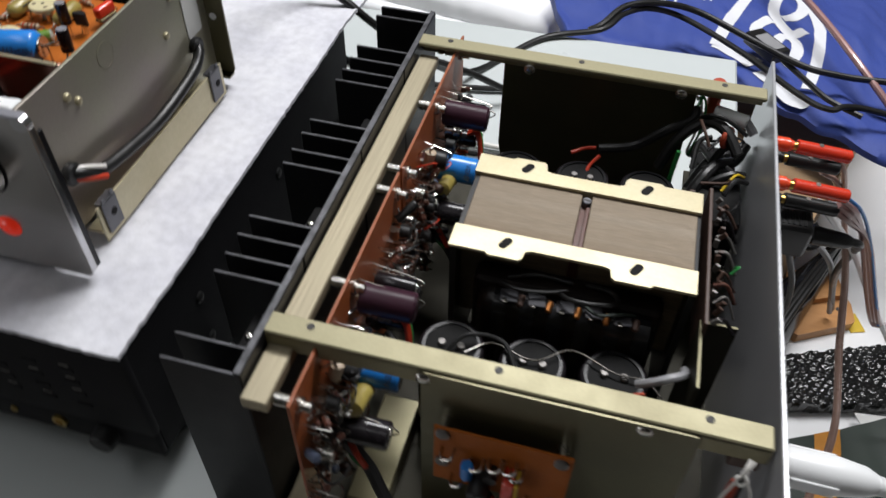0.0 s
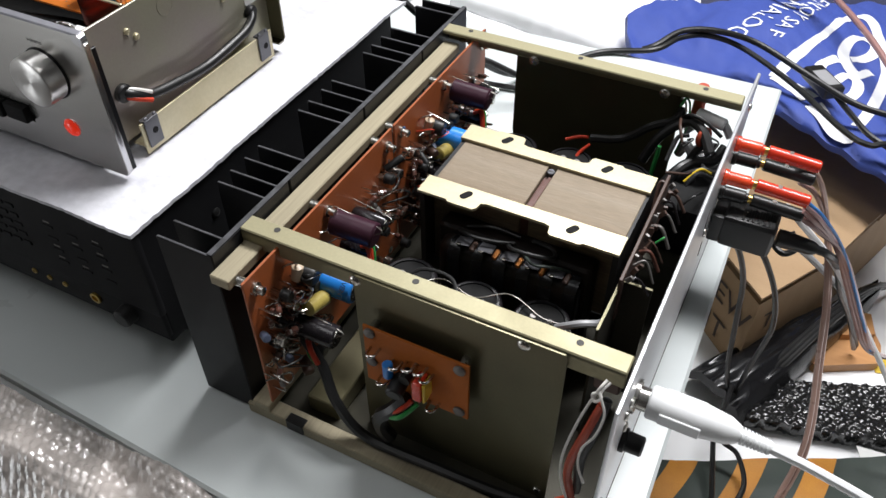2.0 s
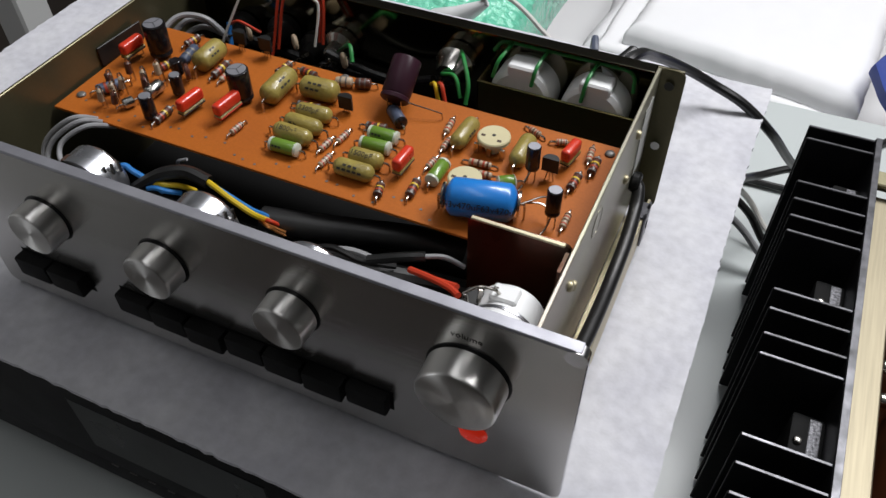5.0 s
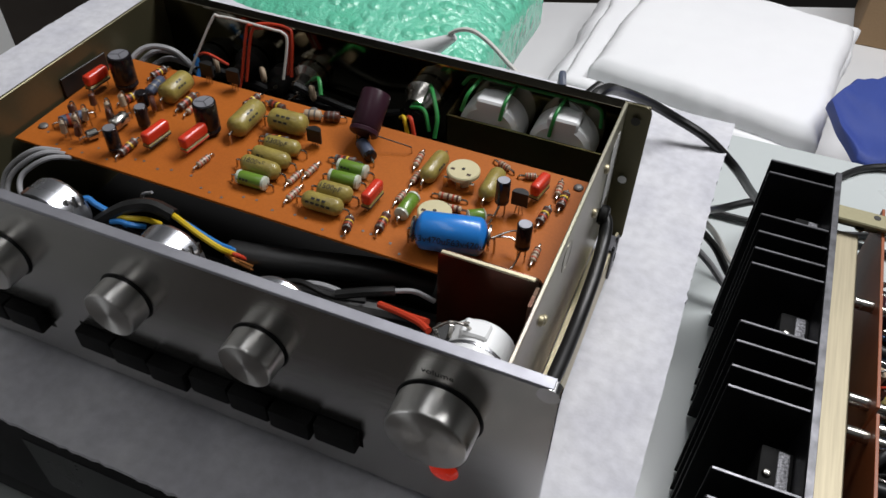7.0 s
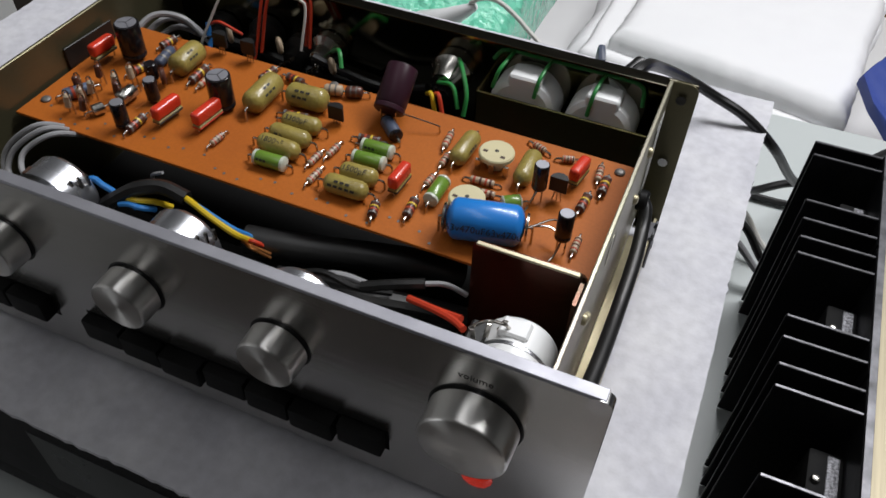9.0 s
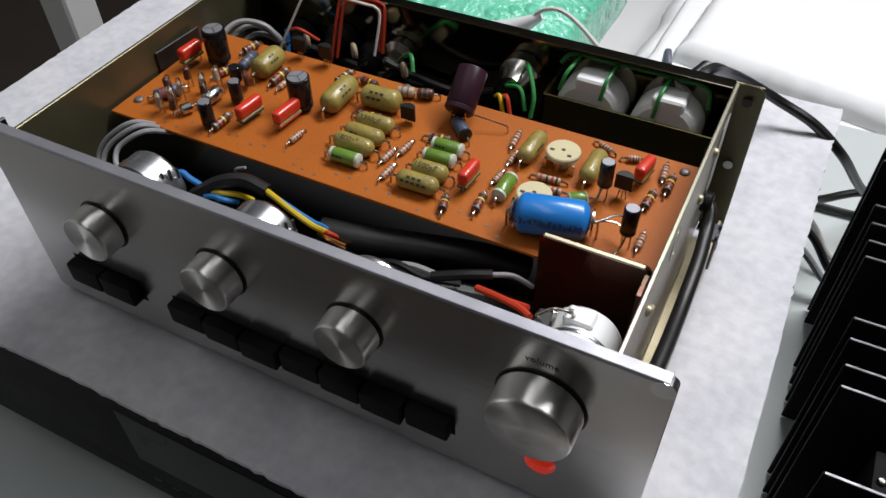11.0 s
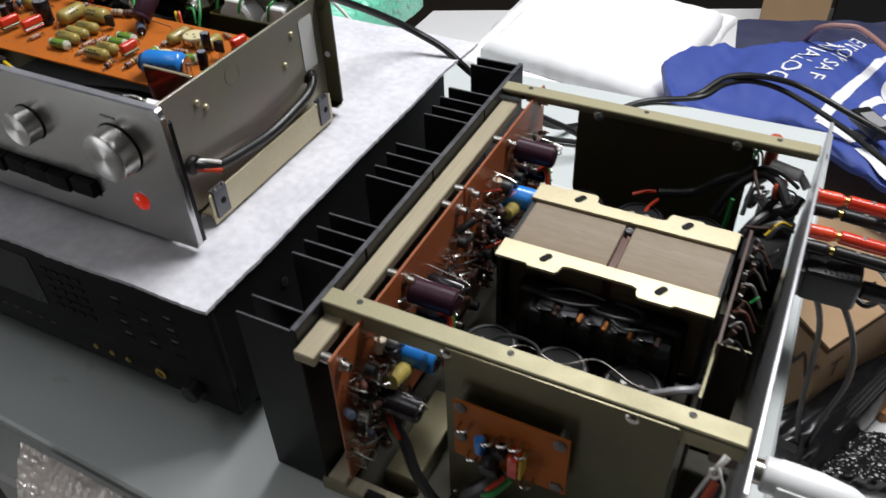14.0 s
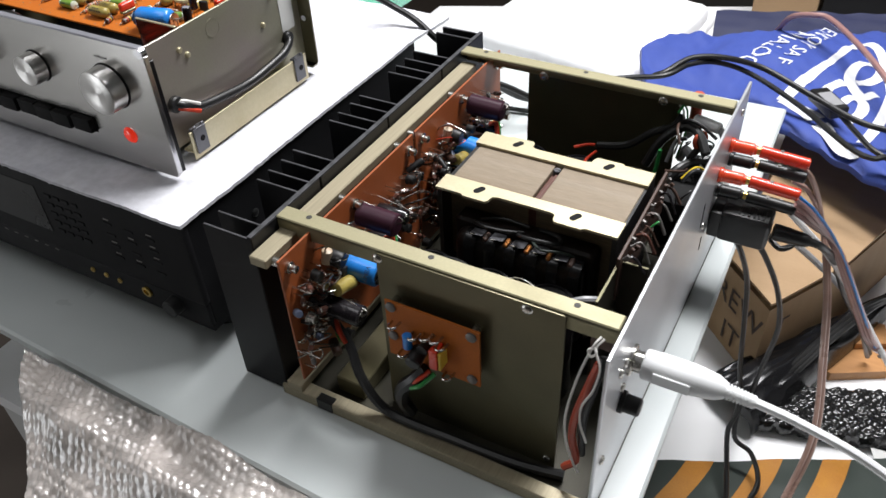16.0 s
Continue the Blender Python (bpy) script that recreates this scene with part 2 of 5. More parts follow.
    plated_orange_mirror=mat("iridescent_plating_orange_mirrored", (0.42, 0.27, 0.12), 0.26, 0.9, (0.22, 0.27, 0.12), 34, 1.0, 0.0, 400, 0.05),
    copper=mat("copper_strands", (0.62, 0.25, 0.08), 0.3, 1.0, (0.5, 0.2, 0.06), 200, 0.5),
    dull_pad=mat("dull_solder", (0.20, 0.19, 0.18), 0.5, 0.6, (0.12, 0.11, 0.10), 200, 0.6),
    slate_sleeve=mat("slate_blue_sleeve", (0.07, 0.085, 0.13), 0.4, 0, (0.05, 0.06, 0.09), 90, 0.6, spec=0.3),
    bubble_green=bubbled("green_bubble_film", (0.20, 0.66, 0.47), (0.10, 0.54, 0.33), 60, 0.25, 0.16),
    bubble_black=mat("black_bubble_film", (0.010, 0.010, 0.010), 0.2, 0, (0.02, 0.02, 0.02), 18, 0.8, 0.25, 130, 0.06, coat=0.25, spec=0.4),
    fabric=mat("dark_green_fabric", (0.016, 0.026, 0.020), 0.6, 0, (0.028, 0.04, 0.03), 30, 0.6, 0.2),
    fabric_orange=mat("orange_stripe", (0.50, 0.215, 0.020), 0.6, 0, (0.40, 0.15, 0.014), 40, 0.8, 0.3, 900, fine=0.15),
    dark_wall=mat("dark_wall", (0.05, 0.045, 0.04), 0.8, 0, scale=2),
    ceiling=mat("white_ceiling", (0.5, 0.5, 0.49), 0.9, 0, scale=2, amount=0.2),
    wall=mat("painted_wall", (0.55, 0.55, 0.54), 0.8, 0, scale=2, amount=0.2),
    floor=mat("dark_floor", (0.07, 0.055, 0.045), 0.5, 0, scale=5),
    paper=mat("white_label", (0.62, 0.62, 0.60), 0.6, 0, scale=40, amount=0.3),
)

# ---- shapes, all in millimetres ----
MM = 0.001


def box(x0, y0, z0, x1, y1, z1, b=0.0, seg=1):
    bm = bmesh.new()
    bmesh.ops.create_cube(bm, size=1.0)
    for v in bm.verts:
        v.co = Vector((x0 if v.co.x < 0 else x1, y0 if v.co.y < 0 else y1, z0 if v.co.z < 0 else z1))
    if b:
        bmesh.ops.bevel(bm, geom=bm.edges[:], offset=b, segments=seg, affect="EDGES", profile=0.6)
    bm.verts.index_update()
    out = ([v.co.copy() for v in bm.verts], [[v.index for v in f.verts] for f in bm.faces])
    bm.free()
    return out


def frame_of(axis):
    axis = Vector(axis).normalized()
    side = axis.orthogonal().normalized()
    return side, axis.cross(side), axis


def lathe(p0, axis, profile, n=16):
    """A turned body: profile rows are (distance along the axis, radius)."""
    s, u, a = frame_of(axis)
    p0 = Vector(p0)
    V, F = [], []
    for d, r in profile:
        for k in range(n):
            t = 2 * math.pi * k / n
            V.append(p0 + a * d + (s * math.cos(t) + u * math.sin(t)) * r)
    for i in range(len(profile) - 1):
        for k in range(n):
            F.append([i * n + k, i * n + (k + 1) % n, (i + 1) * n + (k + 1) % n, (i + 1) * n + k])
    F.append(list(range(n))[::-1])
    F.append([(len(profile) - 1) * n + k for k in range(n)])
    return V, F


def cyl(p0, p1, r, n=14, b=0.0):
    d = (Vector(p1) - Vector(p0)).length
    prof = [(0, r), (d, r)] if not b else [(0, r - b), (b, r), (d - b, r), (d, r - b)]
    return lathe(p0, Vector(p1) - Vector(p0), prof, n)


def spline(pts, steps=6):
    pts = [Vector(p) for p in pts]
    ext = [2 * pts[0] - pts[1]] + pts + [2 * pts[-1] - pts[-2]]
    out = []
    for i in range(1, len(ext) - 2):
        a, b, c, d = ext[i - 1:i + 3]
        for k in range(steps):
            t = k / steps
            out.append(0.5 * ((2 * b) + (c - a) * t + (2 * a - 5 * b + 4 * c - d) * t * t + (3 * b - a - 3 * c + d) * t ** 3))
    return out + [pts[-1]]


def tube(pts, r, n=8, steps=6, flat=None):
    pts = spline(pts, steps) if steps else [Vector(p) for p in pts]
    V, F = [], []
    side = None
    for i, p in enumerate(pts):
        tan = (pts[min(i + 1, len(pts) - 1)] - pts[max(i - 1, 0)]).normalized()
        if side is None:
            side = tan.orthogonal().normalized()
        side = (side - tan * side.dot(tan)).normalized()
        up = tan.cross(side)
        for k in range(n):
            t = 2 * math.pi * k / n
            V.append(p + side * math.cos(t) * r + up * math.sin(t) * (flat or r))
    for i in range(len(pts) - 1):
        for k in range(n):
            F.append([i * n + k, i * n + (k + 1) % n, (i + 1) * n + (k + 1) % n, (i + 1) * n + k])
    F += [list(range(n))[::-1], [(len(pts) - 1) * n + k for k in range(n)]]
    return V, F


def plate(outline, origin, ex, ey, thick):
    """A flat outline in the plane of ex and ey, given a thickness along their cross product."""
    o, ex, ey = Vector(origin), Vector(ex), Vector(ey)
    nrm = ex.cross(ey).normalized() * thick
    n = len(outline)
    V = [o + ex * a + ey * b for a, b in outline]
    V += [v + nrm for v in V]
    F = [list(range(n))[::-1], list(range(n, 2 * n))] + [[k, (k + 1) % n, n + (k + 1) % n, n + k] for k in range(n)]
    return V, F


def slab(outline, z0, z1, b):
    """A flat slab with its upper and lower rims chamfered, over a convex outline."""
    n = len(outline)
    cx, cy = sum(p[0] for p in outline) / n, sum(p[1] for p in outline) / n
    V = []
    for z, inset in ((z0, b * 0.5), (z0 + b * 0.5, 0), (z1 - b, 0), (z1, b)):
        for x, y in outline:
            V.append(Vector((x - math.copysign(inset, x - cx), y - math.copysign(inset, y - cy), z)))
    F = [list(range(n))[::-1], list(range(3 * n, 4 * n))]
    for k in range(3):
        F += [[k * n + i, k * n + (i + 1) % n, (k + 1) * n + (i + 1) % n, (k + 1) * n + i] for i in range(n)]
    return V, F


def rounded(x0, y0, x1, y1, r, n=4):
    out = []
    for cx, cy, a in ((x1 - r, y0 + r, -90), (x1 - r, y1 - r, 0), (x0 + r, y1 - r, 90), (x0 + r, y0 + r, 180)):
        for k in range(n + 1):
            t = radians(a + 90 * k / n)
            out.append((cx + r * math.cos(t), cy + r * math.sin(t)))
    return out


def sheet(f, nu, nv, thick):
    """A soft sheet: f(u, v) gives its upper side, u and v from 0 to 1."""
    V = [Vector(f(i / nu, j / nv)) for j in range(nv + 1) for i in range(nu + 1)]
    m = len(V)
    deep = thick if callable(thick) else (lambda u, v: thick)
    V += [V[j * (nu + 1) + i] - Vector((0, 0, deep(i / nu, j / nv))) for j in range(nv + 1) for i in range(nu + 1)]
    w = nu + 1
    F = []
    for j in range(nv):
        for i in range(nu):
            a = j * w + i
            F.append([a, a + 1, a + w + 1, a + w])
            F.append([m + a, m + a + w, m + a + w + 1, m + a + 1])
    for i in range(nu):
        F.append([i + 1, i, m + i, m + i + 1])
        a = nv * w + i
        F.append([a, a + 1, m + a + 1, m + a])
    for j in range(nv):
        a = j * w
        F.append([a, a + w, m + a + w, m + a])
        a = j * w + nu
        F.append([a + w, a, m + a, m + a + w])
    return V, F


def join(*geos):
    V, F = [], []
    for v, f in geos:
        k = len(V)
        V += list(v)
        F += [[i + k for i in face] for face in f]
    return V, F


def moved(geo, m):
    return [m @ Vector(v) for v in geo[0]], geo[1]


BASE = {}


def thing(name, at, label, category, group=""):
    """An empty at a thing's base, in millimetres."""
    ob = new(name)
    ob.location = Vector(at) * MM
    ob.empty_display_size = 0.02
    BASE[ob] = Vector(at)
    return tagged(ob, label, category, group)


def mesh_of(name, pieces, at=(0, 0, 0), smooth=35):
    at = Vector(at)
    me = bpy.data.meshes.new(name)
    V, F, slots, which = [], [], [], []
    for geo, m in pieces:
        if m not in slots:
            slots.append(m)
        k = len(V)
        V += [(Vector(v) - at) * MM for v in geo[0]]
        F += [[i + k for i in face] for face in geo[1]]
        which += [slots.index(m)] * len(geo[1])
    me.from_pydata(V, [], F)
    for m in slots:
        me.materials.append(M[m])
    me.polygons.foreach_set("material_index", which)
    if smooth:
        me.shade_smooth()
        me.set_sharp_from_angle(angle=radians(smooth))
    me.update()
    return me


def part(name, geo, m, parent, label="", smooth=35):
    """One mesh under a thing or a part. geo may be a list of (shape, material)."""
    pieces = geo if m is None else [(geo, m)]
    ob = new(name, mesh_of(name, pieces, BASE[parent], smooth))
    ob.parent = parent
    BASE[ob] = BASE[parent]
    if label:
        ob["label"] = label
    return ob


def solo(name, geo, m, label, category, at=None, group="", kind="", smooth=35):
    """A thing of one mesh, its origin at its base."""
    pieces = geo if m is None else [(geo, m)]
    pts = [Vector(v) for g, _ in pieces for v in g[0]]
    if at is None:
        at = (sum(p.x for p in pts) / len(pts), sum(p.y for p in pts) / len(pts), min(p.z for p in pts))
    ob = new(name, mesh_of(name, pieces, at, smooth))
    ob.location = Vector(at) * MM
    BASE[ob] = Vector(at)
    return tagged(ob, label, category, group, kind)


def screw(p, axis, r=3.0, h=1.8, slot=True):
    s, u, a = frame_of(axis)
    g = lathe(p, axis, [(0, r), (h * 0.5, r), (h * 0.85, r * 0.8), (h, r * 0.4)], 12)
    return g


def lettering(words, size, at, ex, ey, m, parent, wrap=None, name="lettering"):
    """Printed words as a thin mesh, lying along ex and ey from a corner; wrap bends them round a cylinder's radius."""
    cu = bpy.data.curves.new(name, "FONT")
    cu.body, cu.size, cu.extrude, cu.resolution_u = words, size, 0.0, 2
    tmp = bpy.data.objects.new(name, cu)
    scene.collection.objects.link(tmp)
    me = bpy.data.meshes.new_from_object(tmp.evaluated_get(bpy.context.evaluated_depsgraph_get()))
    bpy.data.objects.remove(tmp)
    ex, ey, at = Vector(ex).normalized(), Vector(ey).normalized(), Vector(at)
    nz = ex.cross(ey)
    for v in me.vertices:
        a, b = v.co.x, v.co.y
        if wrap:
            t = b / wrap
            w = at + ex * a + ey * (math.sin(t) * wrap) + nz * (wrap * (math.cos(t) - 1))
        else:
            w = at + ex * a + ey * b
        v.co = (w - BASE[parent]) * MM
    me.materials.clear()
    me.materials.append(M[m])
    ob = new(name, me)
    ob.parent = parent
    BASE[ob] = BASE[parent]
    return ob


def centred(name, at, geo, m, parent, label=""):
    """A part whose origin lies on its own axis, for turned metal."""
    ob = new(name, mesh_of(name, [(geo, m)], at))
    ob.parent = parent
    ob.location = (Vector(at) - BASE[parent]) * MM
    BASE[ob] = Vector(at)
    if label:
        ob["label"] = label
    return ob

# ---- the room, the desk and the table ----
solo("floor", box(-3000, -2200, -1010, 2600, 3000, -1000), "floor", "dark brown floor of the room", "floor", kind="structure")
solo("ceiling", box(-3000, -2200, 1700, 2600, 3000, 1720), "ceiling", "grey ceiling", "ceiling", kind="structure")
solo("wall_north", box(-3000, 3000, -1000, 2600, 3040, 1700), "dark_wall", "dark wall behind the desk", "wall", kind="structure")
solo("wall_south", box(-3000, -2240, -1000, 2600, -2200, 1700), "dark_wall", "dark wall", "wall", kind="structure")
solo("wall_west", box(-3040, -2200, -1000, -3000, 3000, 1700), "wall", "pale painted wall", "wall", kind="structure")
solo("reflector_wall", box(-1340, -2200, -1000, -1300, 60, 1700), "wall", "pale wall out of view, added for the front panel to mirror", "wall", kind="structure")
solo("wall_east", box(2600, -2200, -1000, 2640, 3000, 1700), "wall", "pale painted wall", "wall", kind="structure")

solo("white_post", box(-905, 372, -1000, -862, 415, 500, 3), "wall", "white metal post standing on the floor", "post")

desk = thing("desk", (-100, 500, -1000), "white desk that stands lower than the glass table", "desk")
part("desktop", plate([(-560, -60), (-250, -60), (-250, -420), (900, -420), (900, 1830), (-560, 1215)], (0, 0, -275), (1, 0, 0), (0, 1, 0), 25), "desk", desk)
for x, ys in ((-520, (-20, 1170)), (860, (-380, 1760))):
    for y in ys:
        part("leg", box(x - 25, y - 25, -1000, x + 25, y + 25, -275, 3), "wall", desk)

table = thing("glass_table", (-200, 250, -250), "low table with a pale grey frosted glass top", "table")
part("tabletop", slab([(-600, -88), (293, -116), (279, 600), (-600, 575)], -12, 0, 2.5), "glass_table", table)
for x in (-540, 255):
    for y in (-70, 565):
        part("leg", cyl((x, y, -250), (x, y, -12), 14, 16), "steel", table)

# ---- the black receiver and the foam on it ----
rec = thing("receiver", (-305, 145, 0), "black hi-fi receiver standing on the glass table", "receiver")
part("case", join(box(-545, -28, 36, -76, 320, 143, 1.5), box(-540, -26, 22, -82, 310, 36, 1)), "black_case", rec)
face = part("front_panel", join(box(-548, -34, 62, -74, -27, 143, 2.5, 2), box(-546, -32, 36, -76, -27, 60, 2, 2)), "black_case", rec)
part("display_window", box(-372, -34.6, 82, -246, -33.5, 132, 0.4), "black_gloss", rec, "dark display window")
for i in range(4):
    for j in range(5):
        part("button", box(-236 + 11 * i, -35, 86 + 9.5 * j, -228 + 11 * i, -33.5, 90 + 9.5 * j, 0.5), "black_case", rec)
for i in range(3):
    for j in range(4):
        part("button", box(-168 + 24 * i, -34.8, 82 + 12 * j, -158 + 24 * i, -33.5, 84.5 + 12 * j, 0.4), "black_case", rec)
for i, j in ((0, 0), (1, 0), (0, 1), (2, 1), (1, 2), (2, 2), (0, 3), (2, 3)):
    part("print", box(-166 + 24 * i, -34.4, 87 + 12 * j, -160 + 24 * i, -33.8, 88.2 + 12 * j), "dull_pad", rec, "small pale printed mark")
for i in range(9):
    part("print", box(-372 + 14 * i, -32.6, 55.5, -367 + 14 * i, -31.8, 56.5), "dull_pad", rec)
part("knob", lathe((-112, -32, 49), (0, -1, 0), [(0, 8.5), (9, 8.0), (10, 7.0), (10.2, 1)], 24), "key", rec, "small black knob")
for x in (-214, -197, -180):
    part("jack", lathe((x, -32, 48), (0, -1, 0), [(0, 2.6), (1.2, 2.6), (1.2, 1.2), (0.4, 1.2)], 14), "gold", rec)
part("headphone_jack", lathe((-146, -32, 49), (0, -1, 0), [(0, 5.2), (2, 5.2), (2.2, 4.4), (2.2, 3.0), (0.3, 3.0)], 20), "gold", rec, "brass headphone jack")
for y in (20, 290):
    for x in (-520, -110):
        part("foot", lathe((x, y, 0), (0, 0, 1), [(0, 22), (3, 25), (20, 27), (23, 27)], 20), "rubber", rec)
for y, z in ((45, 105), (45, 65), (170, 105), (290, 65)):
    part("screw", screw((-76, y, z), (1, 0, 0), 4), "key", rec)


def foam_top(u, v):
    x = -634 + u * 561
    back = 388 + 20 * max(0.0, min(1.0, (-500 - x) / 130))
    y = -35 + v * (back + 35)
    edge = 3.0 * noise.noise((x * 0.012, 2, 0)) + 1.1 * noise.noise((x * 0.2, 1, 0))
    side = 3.0 * noise.noise((y * 0.012, 7, 0)) + 1.1 * noise.noise((y * 0.2, 3, 0))
    if v in (0, 1):
        y += edge
    if u in (0, 1):
        x += side
    hang = 0.08 * max(0.0, y - 324) * min(1.0, max(0.0, (x + 560) / 60))
    return x, y, 147.2 - hang + 1.0 * noise.noise((x * 0.02, y * 0.02, 1)) + 0.5 * noise.noise((x * 0.15, y * 0.15, 4))


solo("foam_sheet", sheet(foam_top, 140, 110, 3.0), "foam", "thin white foam sheet laid over the black receiver", "foam sheet")

# ---- preamplifier ----
pre = thing("preamplifier", (-280, 110, 147), "opened silver preamplifier standing on the white foam", "amplifier")
part("front_panel", plate(rounded(-441, 153, -112, 262.3, 4), (0, 13.6, 0), (1, 0, 0), (0, 0, 1), 4.8), "alu", pre, "brushed aluminium front panel")
part("top_rim", [(box(-438.5, 8.8, 262.2, -114.5, 14, 264.0, 0.25), "alu_top"), (plate(rounded(-120.5, 255.5, -111.7, 263.6, 4), (0, 13.3, 0), (1, 0, 0), (0, 0, 1), 4.8), "chrome")], None, pre, "pale bevelled rim with a bright corner")
part("bottom_rim", box(-438, 8.9, 152.2, -114.5, 13, 153.2, 0.3), "chrome", pre)
part("end_cap", [(box(-114.5, 13.4, 155, -112.5, 18, 252, 0.5), "black_gloss"), (box(-114.1, 9.2, 156, -111.7, 13.4, 257.5, 0.6), "chrome")], None, pre, "glossy black edge with a chrome strip")
part("end_cap", box(-440.5, 13.4, 155, -438.6, 21, 260, 0.5), "black_gloss", pre)
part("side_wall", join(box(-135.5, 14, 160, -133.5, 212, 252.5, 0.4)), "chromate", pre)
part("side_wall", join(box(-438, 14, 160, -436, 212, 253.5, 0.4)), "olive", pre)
part("rear_panel", join(box(-438, 212, 160, -121, 213.6, 253, 0.4), box(-436, 205, 251.8, -135.6, 212.2, 253.4, 0.3), box(-133.4, 204, 156, -121, 212, 158, 0.3)), "mirror_dark", pre)
part("rear_flange", plate(rounded(-135.4, 156, -120, 253, 5, 6), (0, 211, 0), (1, 0, 0), (0, 0, 1), -1.6), "olive", pre)
part("cavity_block", box(-424, 19, 162, -188, 66, 199, 1.5), "matt_black", pre, "black block added to keep the cavity dark")
part("bottom_plate", box(-436, 14, 160, -135.6, 212, 161.5), "matt_black", pre, "bottom plate, its shadow put into the black colour")
for x in (-415, -160):
    for y in (35, 190):
        part("foot", cyl((x, y, 147), (x, y, 160), 9, 16, 1), "rubber", pre)
part("side_ledge", box(-122.6, 38, 150, -121, 196, 175.5, 0.3), "cream", pre, "cream plated rail along the side")
part("side_ledge", box(-133.4, 38, 156, -122.6, 196, 157.5, 0.2), "cream", pre)
for y in (48, 184):
    clip = part("clip", join(box(-120.9, y - 7, 154, -119.4, y + 7, 177, 0.5), box(-125, y - 7, 175.5, -119.4, y + 7, 177, 0.4), box(-120.9, y - 6, 177, -119.4, y - 3, 179.5, 0.4), box(-120.9, y + 3, 177, -119.4, y + 6, 179.5, 0.4)), "clip_steel", pre, "dark grey spring clip with a hole")
    part("hole", cyl((-119.5, y + 1, 166), (-119.1, y + 1, 166), 2.6, 14), "matt_black", clip)
part("side_cable", tube([(-132, 41, 199), (-127, 46, 196), (-125, 58, 189), (-124, 85, 184.5), (-124, 118, 181), (-124.5, 152, 183), (-126, 172, 185), (-128, 184, 190), (-132, 188, 193)], 3.8, 12), "rubber", pre, "thick black cable along the side")
part("cable_end", tube([(-131, 40, 196), (-125, 45, 193.5), (-121.5, 56, 187)], 2.0), "red_wire", pre)
part("cable_end", tube([(-131, 42, 201), (-126, 48, 199), (-122, 58, 192.5)], 1.5), "white_wire", pre)
part("grommet", cyl((-133.6, 41, 198.5), (-128, 41, 198.5), 7, 18, 1.2), "rubber", pre)
part("grommet", cyl((-133.6, 187, 193), (-128, 187, 193), 6, 18, 1.2), "rubber", pre)
part("label_sticker", plate(rounded(0, 0, 18, 44, 2.5), (-133.2, 184, 198), (0, 1, 0), (0, 0, 1), 0.2), "paper", pre, "blank white paper sticker")
for y, z in ((61, 236), (68, 229), (160, 216), (173, 236)):
    part("rivet", screw((-133.5, y, z), (1, 0, 0), 2.6, 2.2), "cream", pre)
for z in (244, 203.5):
    part("flange_hole", cyl((-127.5, 209.3, z), (-127.5, 209.0, z), 2.6, 14), "white_plastic" if z < 220 else "ink", pre)
part("ring_mark", lathe((-133.4, 101, 238), (1, 0, 0), [(0, 8), (0.2, 8), (0.2, 7.4), (0.05, 7.4)], 24), "chromate", pre)

for x, r, depth in ((-379, 12.8, 13), (-310, 12.8, 13), (-240.5, 12.8, 13), (-157.5, 18, 15)):
    z = 225
    kn = centred("knob", (x, 9, z), lathe((x, 9, z), (0, -1, 0), [(0, r * 0.86), (1.6, r * 0.86), (1.6, r), (depth - 1.2, r * 0.985), (depth - 0.4, r * 0.965), (depth, r * 0.93), (depth - 0.25, r * 0.5), (depth - 0.3, 0.4)], 64), "knob", pre, "turned aluminium knob with a bright face")
    part("shadow_ring", lathe((x, 9.05, z), (0, -1, 0), [(0, r + 1.2), (0.5, r + 1.0), (0.5, r * 0.8)], 40), "key", kn)
    if r > 15:
        lettering("volume", 4.6, (x - 8, 8.65, 247.5), (1, 0, 0), (0, 0, 1), "ink", pre)
    else:
        part("print", box(x - 6.5, 8.9, 246.6, x + 5.5, 9.1, 248.2), "ink", pre)
    for a in (-135, 135):
        t = radians(a)
        part("print", box(x + math.sin(t) * (r + 7) - 3, 8.9, z + math.cos(t) * (r + 7) - 0.7, x + math.sin(t) * (r + 7) + 3, 9.1, z + math.cos(t) * (r + 7) + 0.7), "ink", pre)
part("print", box(-428, 8.9, 236, -402, 9.1, 239), "ink", pre)
part("print", box(-428, 8.9, 230, -408, 9.1, 231.6), "ink", pre)
part("key_slot", box(-416, 8.7, 174, -370, 9.2, 189), "matt_black", pre)
part("key_slot", box(-350, 8.7, 174, -194, 9.2, 189), "matt_black", pre)
for k in range(2):
    part("push_key", box(-415 + 22 * k, 1.5, 175, -394 + 22 * k, 9, 188, 1.5, 2), "matt_black", pre)
for k in range(7):
    part("push_key", box(-349.5 + 22.2 * k, 3 - (k % 3), 175, -328.5 + 22.2 * k, 9, 188, 1.5, 2), "matt_black", pre)
    part("print", box(-345 + 22.2 * k, 8.9, 191, -335 + 22.2 * k, 9.1, 192.2), "ink", pre)
lamp = part("indicator_lamp", lathe((-154.5, 9, 182), (0, -1, 0), [(0, 7.0), (0.6, 7.0), (2.2, 5.6), (2.9, 2.8)], 24), "led", pre, "glowing red indicator lens")
part("bezel", lathe((-154.5, 9, 182), (0, -1, 0), [(0, 6.5), (0.9, 6.3), (0.9, 5.5), (0.1, 5.5)], 28), "chrome", lamp)

